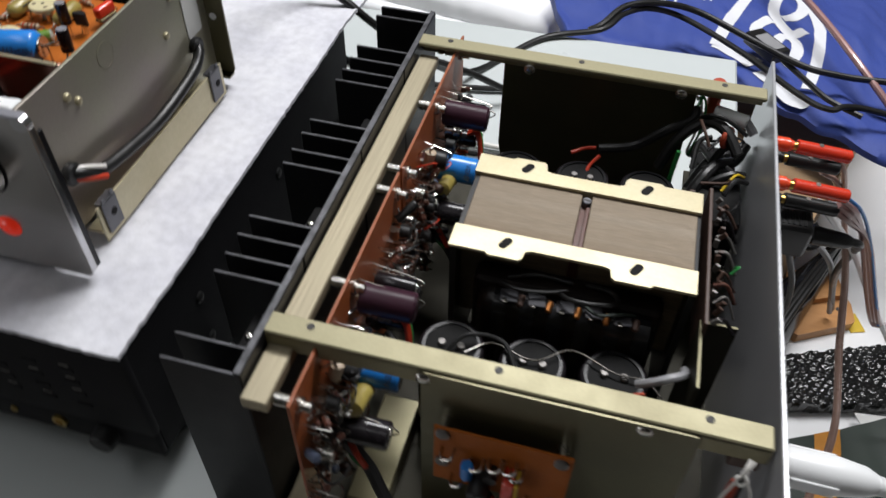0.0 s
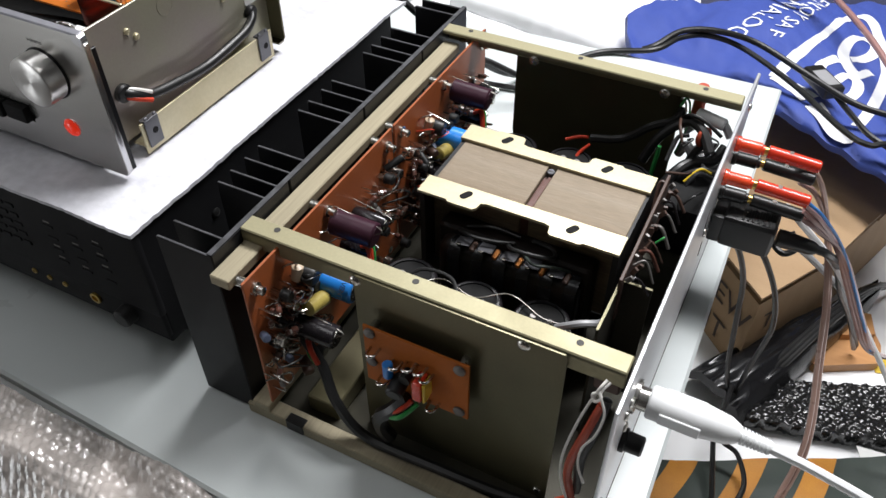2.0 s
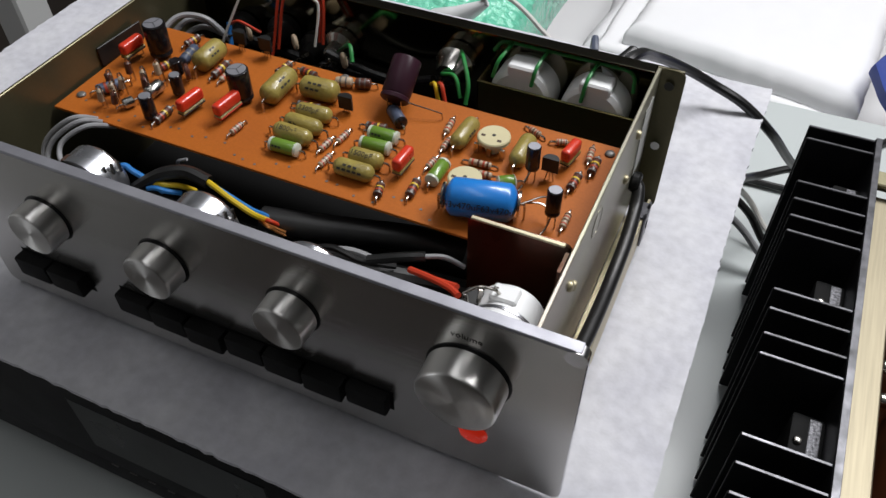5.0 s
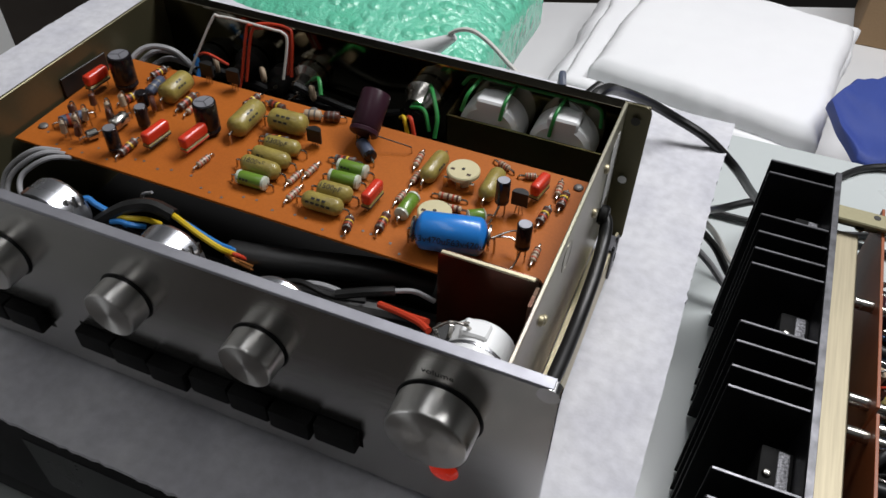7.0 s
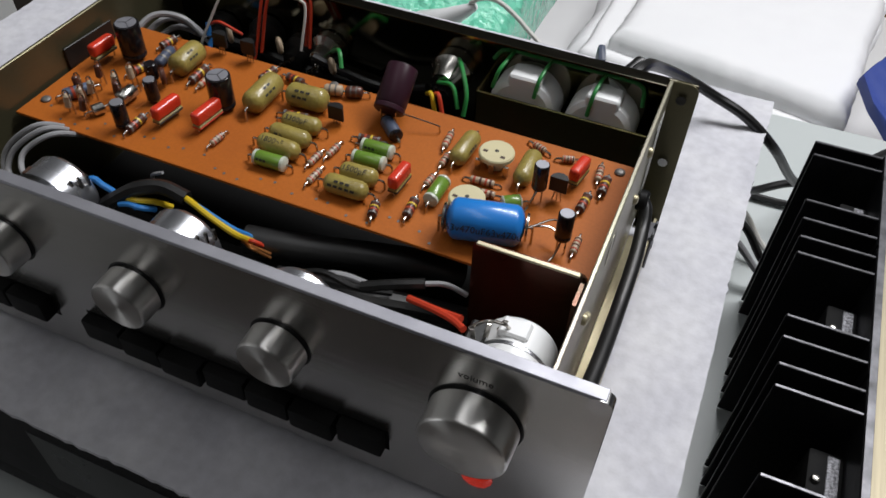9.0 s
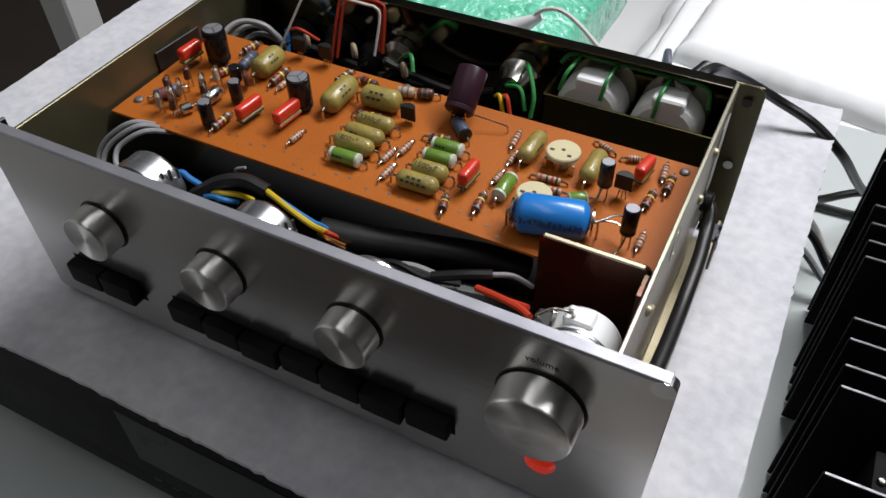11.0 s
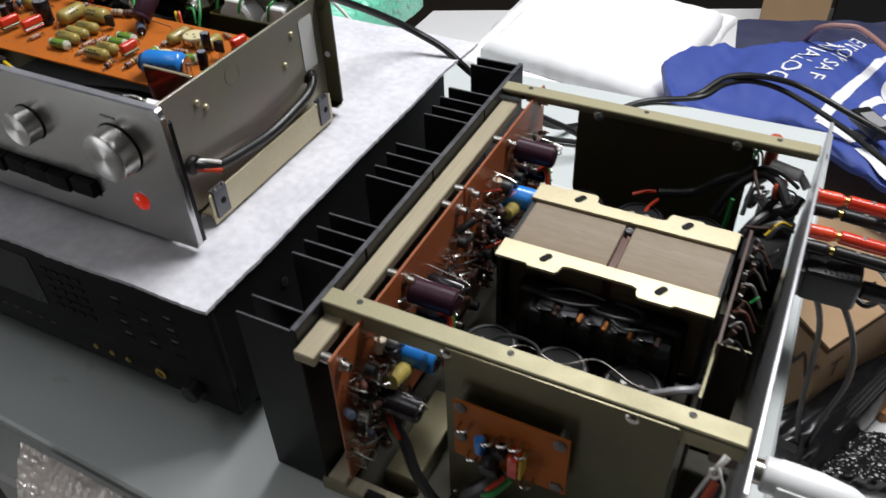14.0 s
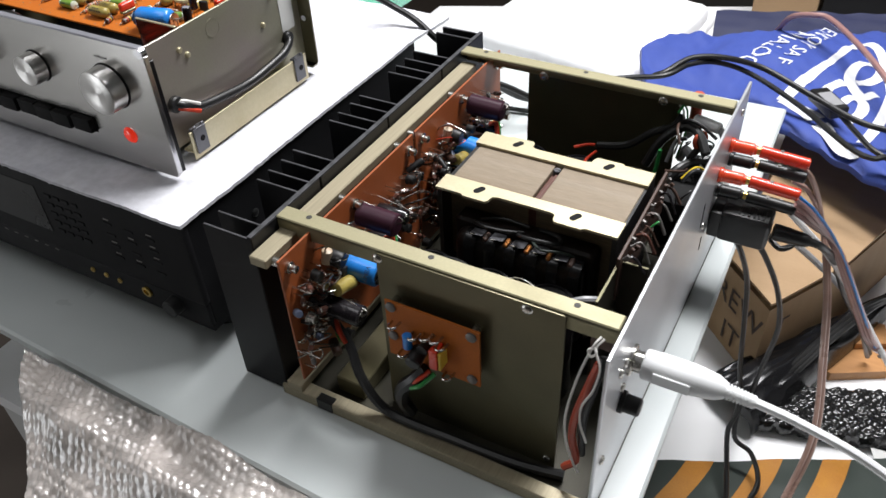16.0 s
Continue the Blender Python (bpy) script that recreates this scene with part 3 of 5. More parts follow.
part("cord_grommet", [(lathe((-166, 213.6, 232), (0.35, 1, 0.12), [(0, 13), (4, 13), (6, 11), (16, 10), (19, 7.5), (21, 4)], 24), "white_plastic"), (lathe((-159, 233, 235), (0.4, 1, 0.25), [(0, 5), (12, 4.4), (13, 3.6)], 16), "rubber")], None, pre, "pale grommet round the power cord")
part("earth_terminal", [(box(-186, 213.6, 226, -172, 219, 246, 1.5, 2), "white_plastic"), (moved(box(-2.2, -6, -9, 2.2, 6, 9, 2, 2), pose(-174, 225, 243, 12, 0, 18)), "slate_sleeve")], None, pre, "small terminal with a dark wing")
# inside the preamplifier
BZ = 231.0
pcb = part("circuit_board", box(-434, 74, BZ - 1.6, -136, 165, BZ, 0.2), "board", pre, "orange-brown phenolic circuit board crowded with components")
part("front_bracket", plate(rounded(-184, 178, -136, 251, 4), (0, 69, 0), (1, 0, 0), (0, 0, 1), -1.4), "plated_red_mirror", pre, "dark iridescent bracket, a red reflection put into its colour")
part("front_bracket", box(-138.2, 55, 180, -136.6, 67, 249), "plated_red_mirror", pre)
part("bracket_edge", box(-182, 67.2, 250.6, -139, 69.4, 251.8, 0.3), "cream", pre)
part("rear_bracket", box(-231, 192, 190, -134, 193.4, 230, 0.4), "plated_orange_mirror", pre, "iridescent orange and green bracket, tinted for the mirrored board")
part("rear_bracket", box(-231, 192, 190, -229.6, 211, 230, 0.4), "plated_orange_mirror", pre)
for x in (-206, -164):
    o = part("mains_outlet", lathe((x, 212, 222), (0, -1, 0), [(0, 19), (12, 19), (15, 18.4), (17, 16), (17.4, 4)], 36), "white_plastic", pre, "white plastic mains outlet")
    part("rib", box(x - 9, 195, 222, x + 9, 209, 243, 3, 3), "white_plastic", o)
for pts in (
    [(-228, 210, 240), (-222, 211, 246.5), (-205, 211, 247), (-184, 211, 247), (-164, 211, 247), (-148, 210, 246), (-145, 207, 236)],
    [(-222, 193, 234), (-220, 196, 243), (-218, 204, 246), (-217, 211, 247)],
    [(-199, 193, 234), (-198, 196, 243), (-197, 204, 246), (-196, 211, 247)],
    [(-170, 193, 232), (-169, 196, 243), (-168, 204, 246), (-167, 211, 247)],
):
    part("wire", tube(pts, 1.1), "green_wire", pre)
for x, ln in ((-377, 33), (-306, 28), (-243, 20)):
    pot = part("potentiometer", lathe((x, 14, 226), (0, 1, 0), [(0, 12), (ln - 15, 12), (ln - 15, 17), (ln - 2, 17), (ln, 15.5), (ln, 13), (ln + 1, 12.5), (ln + 1, 4)], 36), "zinc", pre, "zinc-plated potentiometer behind the panel")
    part("back_cover", lathe((x, 15.2 + ln, 226), (0, 1, 0), [(0, 11), (1.2, 10.6), (1.2, 3), (2.4, 2.6)], 24), "tag", pot)
    part("track_board", box(x - 9, 12 + ln - 13, 240, x + 2, 12 + ln - 8, 241.6, 0.4), "tag", pot)
    for k in range(3):
        part("solder_tag", box(x + 12 + 2 * k, 4 + ln + 3 * k, 234, x + 13.2 + 2 * k, 5.2 + ln + 3 * k, 240), "tin", pot)
vp = part("volume_control", lathe((-153, 18, 226), (0, 1, 0), [(0, 10), (5, 10), (5, 14.5), (16, 14.5), (16, 13.2), (17.5, 13.2), (17.5, 15), (29, 15), (30.5, 13.8), (30.5, 8), (32, 7.5)], 36), "white_plastic", pre, "white and silver stepped volume control")
part("switch_block", box(-173, 26, 222, -165, 44, 236, 1), "key", vp, "black switch block")
part("metal_band", lathe((-153, 34.2, 226), (0, 1, 0), [(0, 13), (0, 14.8), (1.4, 14.8), (1.4, 13)], 32), "zinc", vp)
part("cap_step", box(-161, 37, 236, -149, 46, 242.4, 1), "white_plastic", vp)
for k in range(4):
    part("solder_tag", moved(box(-1.0, -0.4, 0, 1.0, 0.4, 8, 0.2), pose(-172 + 3.4 * k, 29 + 4 * k, 236, 0, 14 * (k - 1.5), 20)), "tin", vp)
part("tag_wire", tube([(-171, 34, 242), (-165, 36, 247), (-159, 38, 246), (-157, 40, 242)], 0.7), "tin", vp)
part("sleeve", tube([(-292, 60, 213), (-272, 65, 212), (-253, 71, 211), (-218, 83, 208), (-196, 92, 200)], 7.0, 12), "rubber", pre, "thick black insulating sleeve")
part("sleeve", tube([(-270, 50, 208), (-236, 54, 208), (-208, 62, 205), (-186, 72, 196)], 5.0, 10), "rubber", pre)
part("sleeve", tube([(-226, 50, 222), (-212, 54, 226), (-200, 58, 228)], 2.4), "rubber", pre)
part("wire", tube([(-200, 58, 228), (-192, 62, 227), (-184, 66, 220)], 1.2), "grey_wire", pre)
FRONT_WIRES = (
    ([(-320, 57, 231.6), (-314, 55, 232), (-302, 52, 230), (-290, 51, 226), (-287, 55, 220), (-283, 62, 210)], 1.5, "yellow_wire"),
    ([(-320, 57.5, 230), (-310, 55, 230), (-292, 53, 226), (-288, 57, 220), (-284, 64, 208)], 1.5, "blue_wire"),
    ([(-372, 48, 228), (-365, 50, 231), (-361, 50, 229), (-353, 50, 226), (-346, 52, 218)], 1.5, "blue_wire"),
    ([(-348, 45, 226), (-343, 46, 227), (-338, 47, 226), (-334, 52, 222)], 1.4, "blue_wire"),
    ([(-346, 48, 228), (-340, 49, 228), (-334, 53, 226), (-330, 58, 220)], 1.4, "yellow_wire"),
    ([(-360, 46, 219), (-352, 47, 226), (-342, 52, 232), (-331, 57, 233), (-318, 57, 231)], 3.6, "rubber"),
    ([(-352, 72, 215), (-345, 66, 228), (-338, 66, 232)], 0.8, "grey_wire"),
    ([(-404, 78, 228), (-410, 66, 236), (-424, 58, 226), (-428, 52, 216), (-420, 46, 208)], 1.4, "grey_wire"),
    ([(-400, 78, 227), (-405, 65, 236), (-418, 55, 227), (-420, 48, 218), (-410, 42, 214)], 1.4, "grey_wire"),
    ([(-396, 78, 226), (-400, 64, 235), (-410, 54, 229), (-408, 47, 224), (-398, 42, 224)], 1.4, "grey_wire"),
    ([(-203, 48, 228), (-190, 44, 232), (-180, 40, 235), (-174, 36, 237)], 1.6, "red_wire"),
    ([(-200, 52, 222), (-188, 47, 228), (-178, 44, 232)], 1.6, "red_wire"),
    ([(-288, 56, 218), (-283, 55, 220), (-279, 60, 212)], 1.0, "red_wire"),
    ([(-290, 55, 217), (-284, 53, 219), (-276, 56, 214)], 0.8, "copper"),
    ([(-288, 54, 218), (-282, 51, 220), (-274, 53, 215)], 0.8, "copper"),
    ([(-262, 46, 216), (-246, 50, 222), (-230, 50, 220), (-216, 58, 214)], 1.6, "rubber"),
    ([(-258, 50, 214), (-240, 55, 218), (-224, 58, 214)], 1.6, "grey_wire"),
)
for pts, r, m in FRONT_WIRES:
    part("wire", tube(pts, r), m, pre)
# sockets and wiring at the rear panel
for k, x in enumerate((-404, -372, -348, -330)):
    s = part("socket", lathe((x, 211, 212 + 6 * (k % 2)), (0, -1, 0), [(0, 11), (6, 11), (9, 7), (16, 6), (18, 3)], 20), "key" if k < 3 else "steel", pre)
    for q in range(3):
        part("solder_pin", cyl((x - 4 + 4 * q, 192, 212 + 3 * q), (x - 4 + 4 * q, 187, 213 + 3 * q), 1.1, 8), "tin", s)
part("socket", lathe((-250, 211, 228), (0, -1, 0), [(0, 12), (8, 12), (12, 9), (20, 7)], 20), "steel", pre)
REAR_WIRES = (
    ([(-400, 180, 218), (-398, 183, 225), (-388, 197, 251), (-384, 199, 252.5), (-372, 200, 252.5), (-346, 199, 252.5), (-341, 200, 251.5), (-338, 200, 246), (-338, 191, 225)], 0.85, "white_wire"),
    ([(-366, 182, 214), (-365, 186, 222), (-364, 197, 249), (-361, 199, 252), (-352, 204, 252.5), (-340, 205, 252), (-336, 203, 248), (-334, 194, 226)], 1.0, "red_wire"),
    ([(-362, 186, 220), (-361, 197, 247), (-357, 201, 250), (-346, 204, 250), (-339, 204, 246), (-337, 195, 226)], 1.0, "red_wire"),
    ([(-398, 188, 228), (-388, 186, 233), (-374, 187, 228)], 1.0, "red_wire"),
    ([(-402, 192, 226), (-400, 188, 216), (-396, 180, 208)], 1.6, "blue_wire"),
    ([(-432, 150, 222), (-426, 172, 234), (-412, 182, 232), (-402, 186, 220)], 1.8, "grey_wire"),
    ([(-433, 152, 216), (-424, 178, 229), (-410, 186, 226), (-400, 188, 215)], 1.8, "grey_wire"),
    ([(-433, 156, 212), (-420, 182, 223), (-404, 188, 219)], 1.8, "grey_wire"),
    ([(-326, 204, 220), (-318, 196, 228), (-312, 190, 232), (-308, 184, 226)], 1.3, "green_wire"),
    ([(-246, 204, 238), (-240, 194, 240), (-233, 184, 232), (-232, 178, 222)], 1.3, "green_wire"),
    ([(-252, 190, 230), (-242, 186, 233), (-236, 180, 224)], 1.2, "green_wire"),
    ([(-250, 178, 230), (-244, 172, 236), (-240, 168, 228)], 1.2, "red_wire"),
    ([(-253, 178, 230), (-248, 172, 235), (-244, 168, 226)], 1.2, "yellow_wire"),
    ([(-410, 196, 214), (-380, 200, 210), (-340, 200, 205), (-300, 204, 204)], 3.5, "rubber"),
    ([(-330, 190, 224), (-312, 194, 216), (-286, 196, 212), (-262, 198, 218)], 2.6, "rubber"),
)
for pts, r, m in REAR_WIRES:
    part("wire", tube(pts, r), m, pre)
for x, z in ((-386, 232), (-352, 234), (-318, 230)):
    part("ceramic_capacitor", cyl((x, 188, z - 8), (x + 2, 190, z - 8), 5, 16, 0.8), "resistor", pre, "tan ceramic disc capacitor")


def leads(p0, p1, r, rise=0.0):
    """Two wires that leave the ends of a lying body and turn down into the board."""
    p0, p1 = Vector(p0), Vector(p1)
    d = (p1 - p0).normalized()
    out = []
    for p, s in ((p0, -1), (p1, 1)):
        a, b = p + d * s * 2.4, p + d * s * 3.4
        out.append(tube([p, a, Vector((b.x, b.y, p.z - 1.2)), Vector((b.x, b.y, BZ - 0.5))], r, 6, 3))
    return join(*out)


def lying(name, row, r, m, label="", ends=None, n=16, bands=(), lead=0.55):
    x0, y0, x1, y1 = row
    p0, p1 = Vector((x0, y0, BZ + r + 0.3)), Vector((x1, y1, BZ + r + 0.3))
    L = (p1 - p0).length
    c = min(r * 0.8, L * 0.16) if m in ("mustard", "green") else min(r * 0.45, L * 0.12)
    pieces = [(lathe(p0, p1 - p0, [(0, r * 0.3), (c * 0.25, r * 0.66), (c * 0.6, r * 0.9), (c, r), (L - c, r), (L - c * 0.6, r * 0.9), (L - c * 0.25, r * 0.66), (L, r * 0.3)], n), m)]
    if ends:
        a = (p1 - p0).normalized()
        pieces += [(lathe(p0 - a * 0.2, a, [(0, r * 0.5), (0.8, r * 0.98), (L * 0.11, r * 1.02), (L * 0.13, r)], n), ends),
                   (lathe(p1 + a * 0.2, -a, [(0, r * 0.5), (0.8, r * 0.98), (L * 0.11, r * 1.02), (L * 0.13, r)], n), ends)]
    a = (p1 - p0).normalized()
    for f, bm in bands:
        pieces.append((lathe(p0 + a * (L * f), a, [(0, r * 1.02), (0.0, r * 1.06), (L * 0.09, r * 1.06), (L * 0.09, r)], n), bm))
    pieces.append((leads(p0, p1, lead), "tin"))
    return part(name, pieces, None, pcb, label)


def upright(name, x, y, r, hgt, m, lift=2.0, lean=(0, 0), label="", top="alu_top"):
    a = Vector((lean[0], lean[1], 1)).normalized()
    p = Vector((x, y, BZ + lift))
    pieces = [(lathe(p, a, [(0, r * 0.9), (0.6, r), (hgt * 0.06 + 1, r), (hgt * 0.06 + 1.6, r * 0.94), (hgt * 0.06 + 2.4, r), (hgt - 0.8, r), (hgt - 0.3, r * 0.97), (hgt, r * 0.86)], 24), m),
              (lathe(p + a * (hgt - 0.2), a, [(0, r * 0.84), (0.35, r * 0.84), (0.35, r * 0.1)], 20), top)]
    if top == "alu_top" and r > 5:
        for q in range(3):
            turn = Matrix.Translation(p + a * (hgt + 0.14)) @ a.to_track_quat("Z", "Y").to_matrix().to_4x4() @ Matrix.Rotation(0.4 + 2.094 * q, 4, "Z")
            pieces.append((moved(box(0, -0.25, 0, r * 0.78, 0.25, 0.12), turn), "clip_steel"))
    for s in (-0.5, 0.5):
        pieces.append((cyl((x + s * r, y, BZ - 0.5), p + Vector((s * r, 0, 1)), 0.4, 6), "tin"))
    return part(name, pieces, None, pcb, label)


BIG_MUSTARD = [(-378, 131, -378, 154), (-325, 120, -325, 147), (-314, 139, -291, 140)]
MUSTARD = [(-306, 120.5, -285, 122), (-307, 111, -284.5, 110.5), (-308, 102, -285, 101), (-262, 99.5, -243, 100), (-265, 89.5, -243, 90), (-216, 127, -214.5, 150), (-183, 126, -183, 149)]
GREEN = [(-304, 91.5, -287, 92), (-262, 120.5, -245, 121), (-262, 111, -245, 112), (-216, 98, -215.5, 114), (-186, 110, -178, 115)]
for row in BIG_MUSTARD:
    lying("film_capacitor", row, 6.2, "mustard", "mustard yellow film capacitor", n=20)
for row in MUSTARD:
    lying("film_capacitor", row, 4.6, "mustard", "mustard yellow film capacitor", n=18)
for row in GREEN:
    lying("film_capacitor", row, 3.7, "green", "green film capacitor with clear resin ends", ends="resin", n=18)
def stamped(words, x, y, r, size, turn=0.0):
    """Dark print on the upper front of a lying capacitor."""
    ex = Vector((math.cos(turn), math.sin(turn), 0))
    side = Vector((-ex.y, ex.x, 0))
    lettering(words, size, Vector((x, y, BZ + r + 0.3)) - side * (r * 0.70) + Vector((0, 0, r * 0.76)), ex, side * 0.74 + Vector((0, 0, 0.67)), "ink", pcb, wrap=r * 1.1)


def stamped_bars(x, y, r, length, rows, turn=0.0):
    """Print too small to read, as short dark bars."""
    ex = Vector((math.cos(turn), math.sin(turn), 0))
    side = Vector((-ex.y, ex.x, 0))
    for k, (a, b) in enumerate(rows):
        t = radians(28 + 30 * k)
        out = -side * math.cos(t) + Vector((0, 0, math.sin(t)))
        up = side * math.sin(t) + Vector((0, 0, math.cos(t)))
        o = Vector((x, y, BZ + r + 0.3)) + out * (r + 0.04)
        g = [plate([(length * q, -0.5), (length * (q + 0.11), -0.5), (length * (q + 0.11), 0.6), (length * q, 0.6)], o, ex, up, 0.08) for q in [a + 0.16 * i for i in range(int((b - a) / 0.16))]]
        part("print", join(*g), "ink", pcb)


for words, x, y in (("3300pF", -303, 120.6), ("1800pF", -305, 101.8), ("1500pF", -260, 99.6)):
    stamped(words, x, y, 4.6, 4.2)
for x, y, r, length, rows, turn in ((-304, 111, 4.6, 18, ((0.1, 0.8),), 0), (-262, 89.6, 4.6, 18, ((0.05, 0.9), (0.2, 0.8)), 0), (-312, 139, 6.2, 19, ((0.2, 0.7), (0.25, 0.75)), 0.04),
                                    (-325, 124, 6.2, 20, ((0.2, 0.8), (0.3, 0.7)), 1.57), (-378, 135, 6.2, 16, ((0.2, 0.7), (0.3, 0.7)), 1.57), (-302, 91.6, 3.7, 12, ((0.1, 0.7),), 0), (-260, 120.6, 3.7, 12, ((0.1, 0.7),), 0), (-215, 131, 4.6, 15, ((0.2, 0.7),), 1.5)):
    stamped_bars(x, y, r, length, rows, turn)
blue_can = lying("electrolytic_capacitor", (-203, 87, -170, 95), 9.2, "blue", "blue axial electrolytic capacitor with dark print", n=32, lead=0.6)
for p, s in (((-204.0, 86.8, BZ + 9.5), -1), ((-169.0, 95.2, BZ + 9.5), 1)):
    part("end_disc", lathe(p, (33 * s, 7 * s, 0), [(-0.6, 6.4), (0.4, 6.2), (0.5, 1)], 24), "steel", blue_can)
d = Vector((33, 7, 0)).normalized()
out = Vector((0.0, -0.985, 0.17))
out = (out - d * out.dot(d)).normalized()
lettering("63v470uF63v470u", 4.5, Vector((-203, 87, BZ + 9.5)) + d * 0.6 + out * 9.45, d, d.cross(out) * -1, "ink", blue_can, wrap=9.4)

RED_BOX = [(-361, 92, -359, 109, 3), (-341, 97, -339, 115, 3), (-234, 96, -233, 111, 3), (-161, 136, -158.5, 150, 3), (-423, 121, -422, 137, 4.5)]
for i, (x0, y0, x1, y1, lift) in enumerate(RED_BOX):
    a, b = Vector((x0, y0, 0)), Vector((x1, y1, 0))
    L = (b - a).length
    turn = Matrix.Translation((a + b) / 2 + Vector((0, 0, BZ + lift))) @ (b - a).to_track_quat("X", "Z").to_matrix().to_4x4()
    cap = part("box_capacitor", [(moved(box(-L / 2, -2.7, 2.2, L / 2, 2.7, 9, 2.2, 4), turn), "red"), (moved(box(-L / 2 + 0.4, -2.6, 0, L / 2 - 0.4, 2.6, 1.4, 0.4), turn), "ink" if i != 1 else "red")], None, pcb, "red box capacitor on a mustard base")
    part("stripe", moved(box(-L / 2 + 0.4, -2.5, 0.9, L / 2 - 0.4, 2.5, 2.2, 0.4), turn), "mustard", cap)
    for s in (-1, 1):
        part("lead", moved(cyl((s * (L / 2 - 1.5), 0, -lift - 0.6), (s * (L / 2 - 1.5), 0, 1), 0.4, 6), turn), "tin", cap)
part("shield_plate", moved(box(-17, -0.6, 0, 17, 0.6, 12, 0.3), pose(-434, 132, BZ, 0, 0, 86)), "key", pcb, "black shield plate")
upright("electrolytic_capacitor", -410, 138, 6.6, 20, "can", label="large upright capacitor with a silver top")
upright("electrolytic_capacitor", -341, 120.5, 6.3, 18.5, "can", label="large upright capacitor with a silver top")
upright("electrolytic_capacitor", -388, 125, 3.4, 9, "can", top="can")
upright("electrolytic_capacitor", -376, 110, 3.4, 12, "can")
part("ceramic_capacitor", cyl((-381, 123, BZ + 6), (-379, 125, BZ + 6), 4.6, 18, 0.8), "resistor_brown", pcb, "brown ceramic disc capacitor")
lying("electrolytic_capacitor", (-389, 99, -388.5, 111), 3.7, "steel", "small bright metal can lying on the board")
lying("resistor", (-418, 91, -409, 104), 3.2, "pot_blue", "blue-grey banded resistor", bands=((0.3, "band"), (0.55, "tin")), n=12)
upright("electrolytic_capacitor", -376, 86, 3.7, 14, "can", label="small glossy black upright capacitor")
upright("electrolytic_capacitor", -259, 144, 8.0, 24, "purple", 8.5, (-0.06, 1.4), "large dark purple capacitor leaning back", "purple")
lying("electrolytic_capacitor", (-260, 143, -249, 133), 3.6, "slate_sleeve", "small slate blue capacitor lying on the board", ends="can")
part("lead_wire", tube([(-256, 145, 241), (-253, 145, 240), (-235, 149, 235.5), (-233.5, 149.5, 234), (-233, 149.5, BZ - 0.5)], 0.4, 6, 3), "tin", pcb)
upright("electrolytic_capacitor", -173, 123, 3.5, 13.5, "can", 8, (0.0, 0.04))
upright("electrolytic_capacitor", -153.5, 96, 3.6, 14, "can", 9, (0, 0.06))
for pts in ([(-153.5, 96, BZ + 9), (-155, 91, BZ + 2), (-158, 85, BZ)], [(-173, 123, BZ + 8), (-175, 118, BZ + 2), (-176, 113, BZ)],
            [(-168, 96, BZ + 10), (-161, 100, BZ + 9), (-156, 100, BZ + 7)], [(-168, 94, BZ + 11), (-160, 103, BZ + 11), (-154, 102, BZ + 10)]):
    part("lead_wire", tube(pts, 0.5), "tin", pcb)
for x, y, h0 in ((-165, 126, 6), (-370, 161, 5), (-352, 161, 5), (-283, 133, 3)):
    half = [(4.2 * math.cos(t), 4.2 * math.sin(t)) for t in [math.pi * k / 10 for k in range(11)]]
    part("transistor", [(plate(half, (x, y, BZ + h0), (1, 0, 0), (0, 1, 0), 8), "key"),
                        (join(*[cyl((x + s * 2.2, y + 1, BZ - 0.5), (x + s, y + 1, BZ + h0 + 0.5), 0.35, 6) for s in (-1, 0, 1)]), "tin")], None, pcb, "black three-legged transistor")
for x, y, r in ((-199, 138, 8.6), (-200, 103, 8.4)):
    tr = part("trimmer", [(cyl((x, y, BZ + 6), (x, y, BZ + 9), r, 36, 0.6), "cream_disc"), (cyl((x, y, BZ), (x, y, BZ + 6), r * 0.5, 16), "cream_disc")], None, pcb, "cream plastic trimmer disc")
    part("slot", cyl((x, y, BZ + 9), (x, y, BZ + 9.15), 1.0, 10), "ink", tr)
    for a in (200, 320):
        t = radians(a)
        part("slot", box(x + 5.4 * math.cos(t) - 1.1, y + 5.4 * math.sin(t) - 0.8, BZ + 9, x + 5.4 * math.cos(t) + 1.1, y + 5.4 * math.sin(t) + 0.8, BZ + 9.12), "tag", tr)
    for a in (-7, 0, 7):
        part("leg", box(x + a - 1.2, y - 7, BZ, x + a + 1.2, y - 5.5, BZ + 6.2), "tin", tr)
for p in ((-427, 88), (-143, 158), (-300, 162)):
    part("screw", screw((*p, BZ), (0, 0, 1), 2.6, 1.6), "dull_pad", pcb)

RES_TAN = [(-226, 138, -227, 150), (-222, 125, -222, 134), (-223, 109, -222, 117), (-206, 122, -194, 123), (-204, 115, -191, 116), (-171, 154, -165, 156), (-187, 159, -180, 156),
           (-151, 146, -152, 157), (-148, 96, -148, 106), (-279, 99, -278, 109), (-274, 108, -273, 118), (-273, 88, -272, 98), (-329, 92, -328, 101), (-362, 129, -362, 143)]
RES_BROWN = [(-222, 86, -223, 98), (-147, 137, -147, 149), (-153, 122, -152, 134), (-310, 127, -296, 129), (-267, 126, -255, 128), (-336, 147, -334, 159), (-325, 156, -314, 154), (-236, 80, -238, 88),
             (-402, 150, -400, 161), (-401, 122, -398, 133), (-368, 130, -368, 145), (-371, 83, -371, 96)]
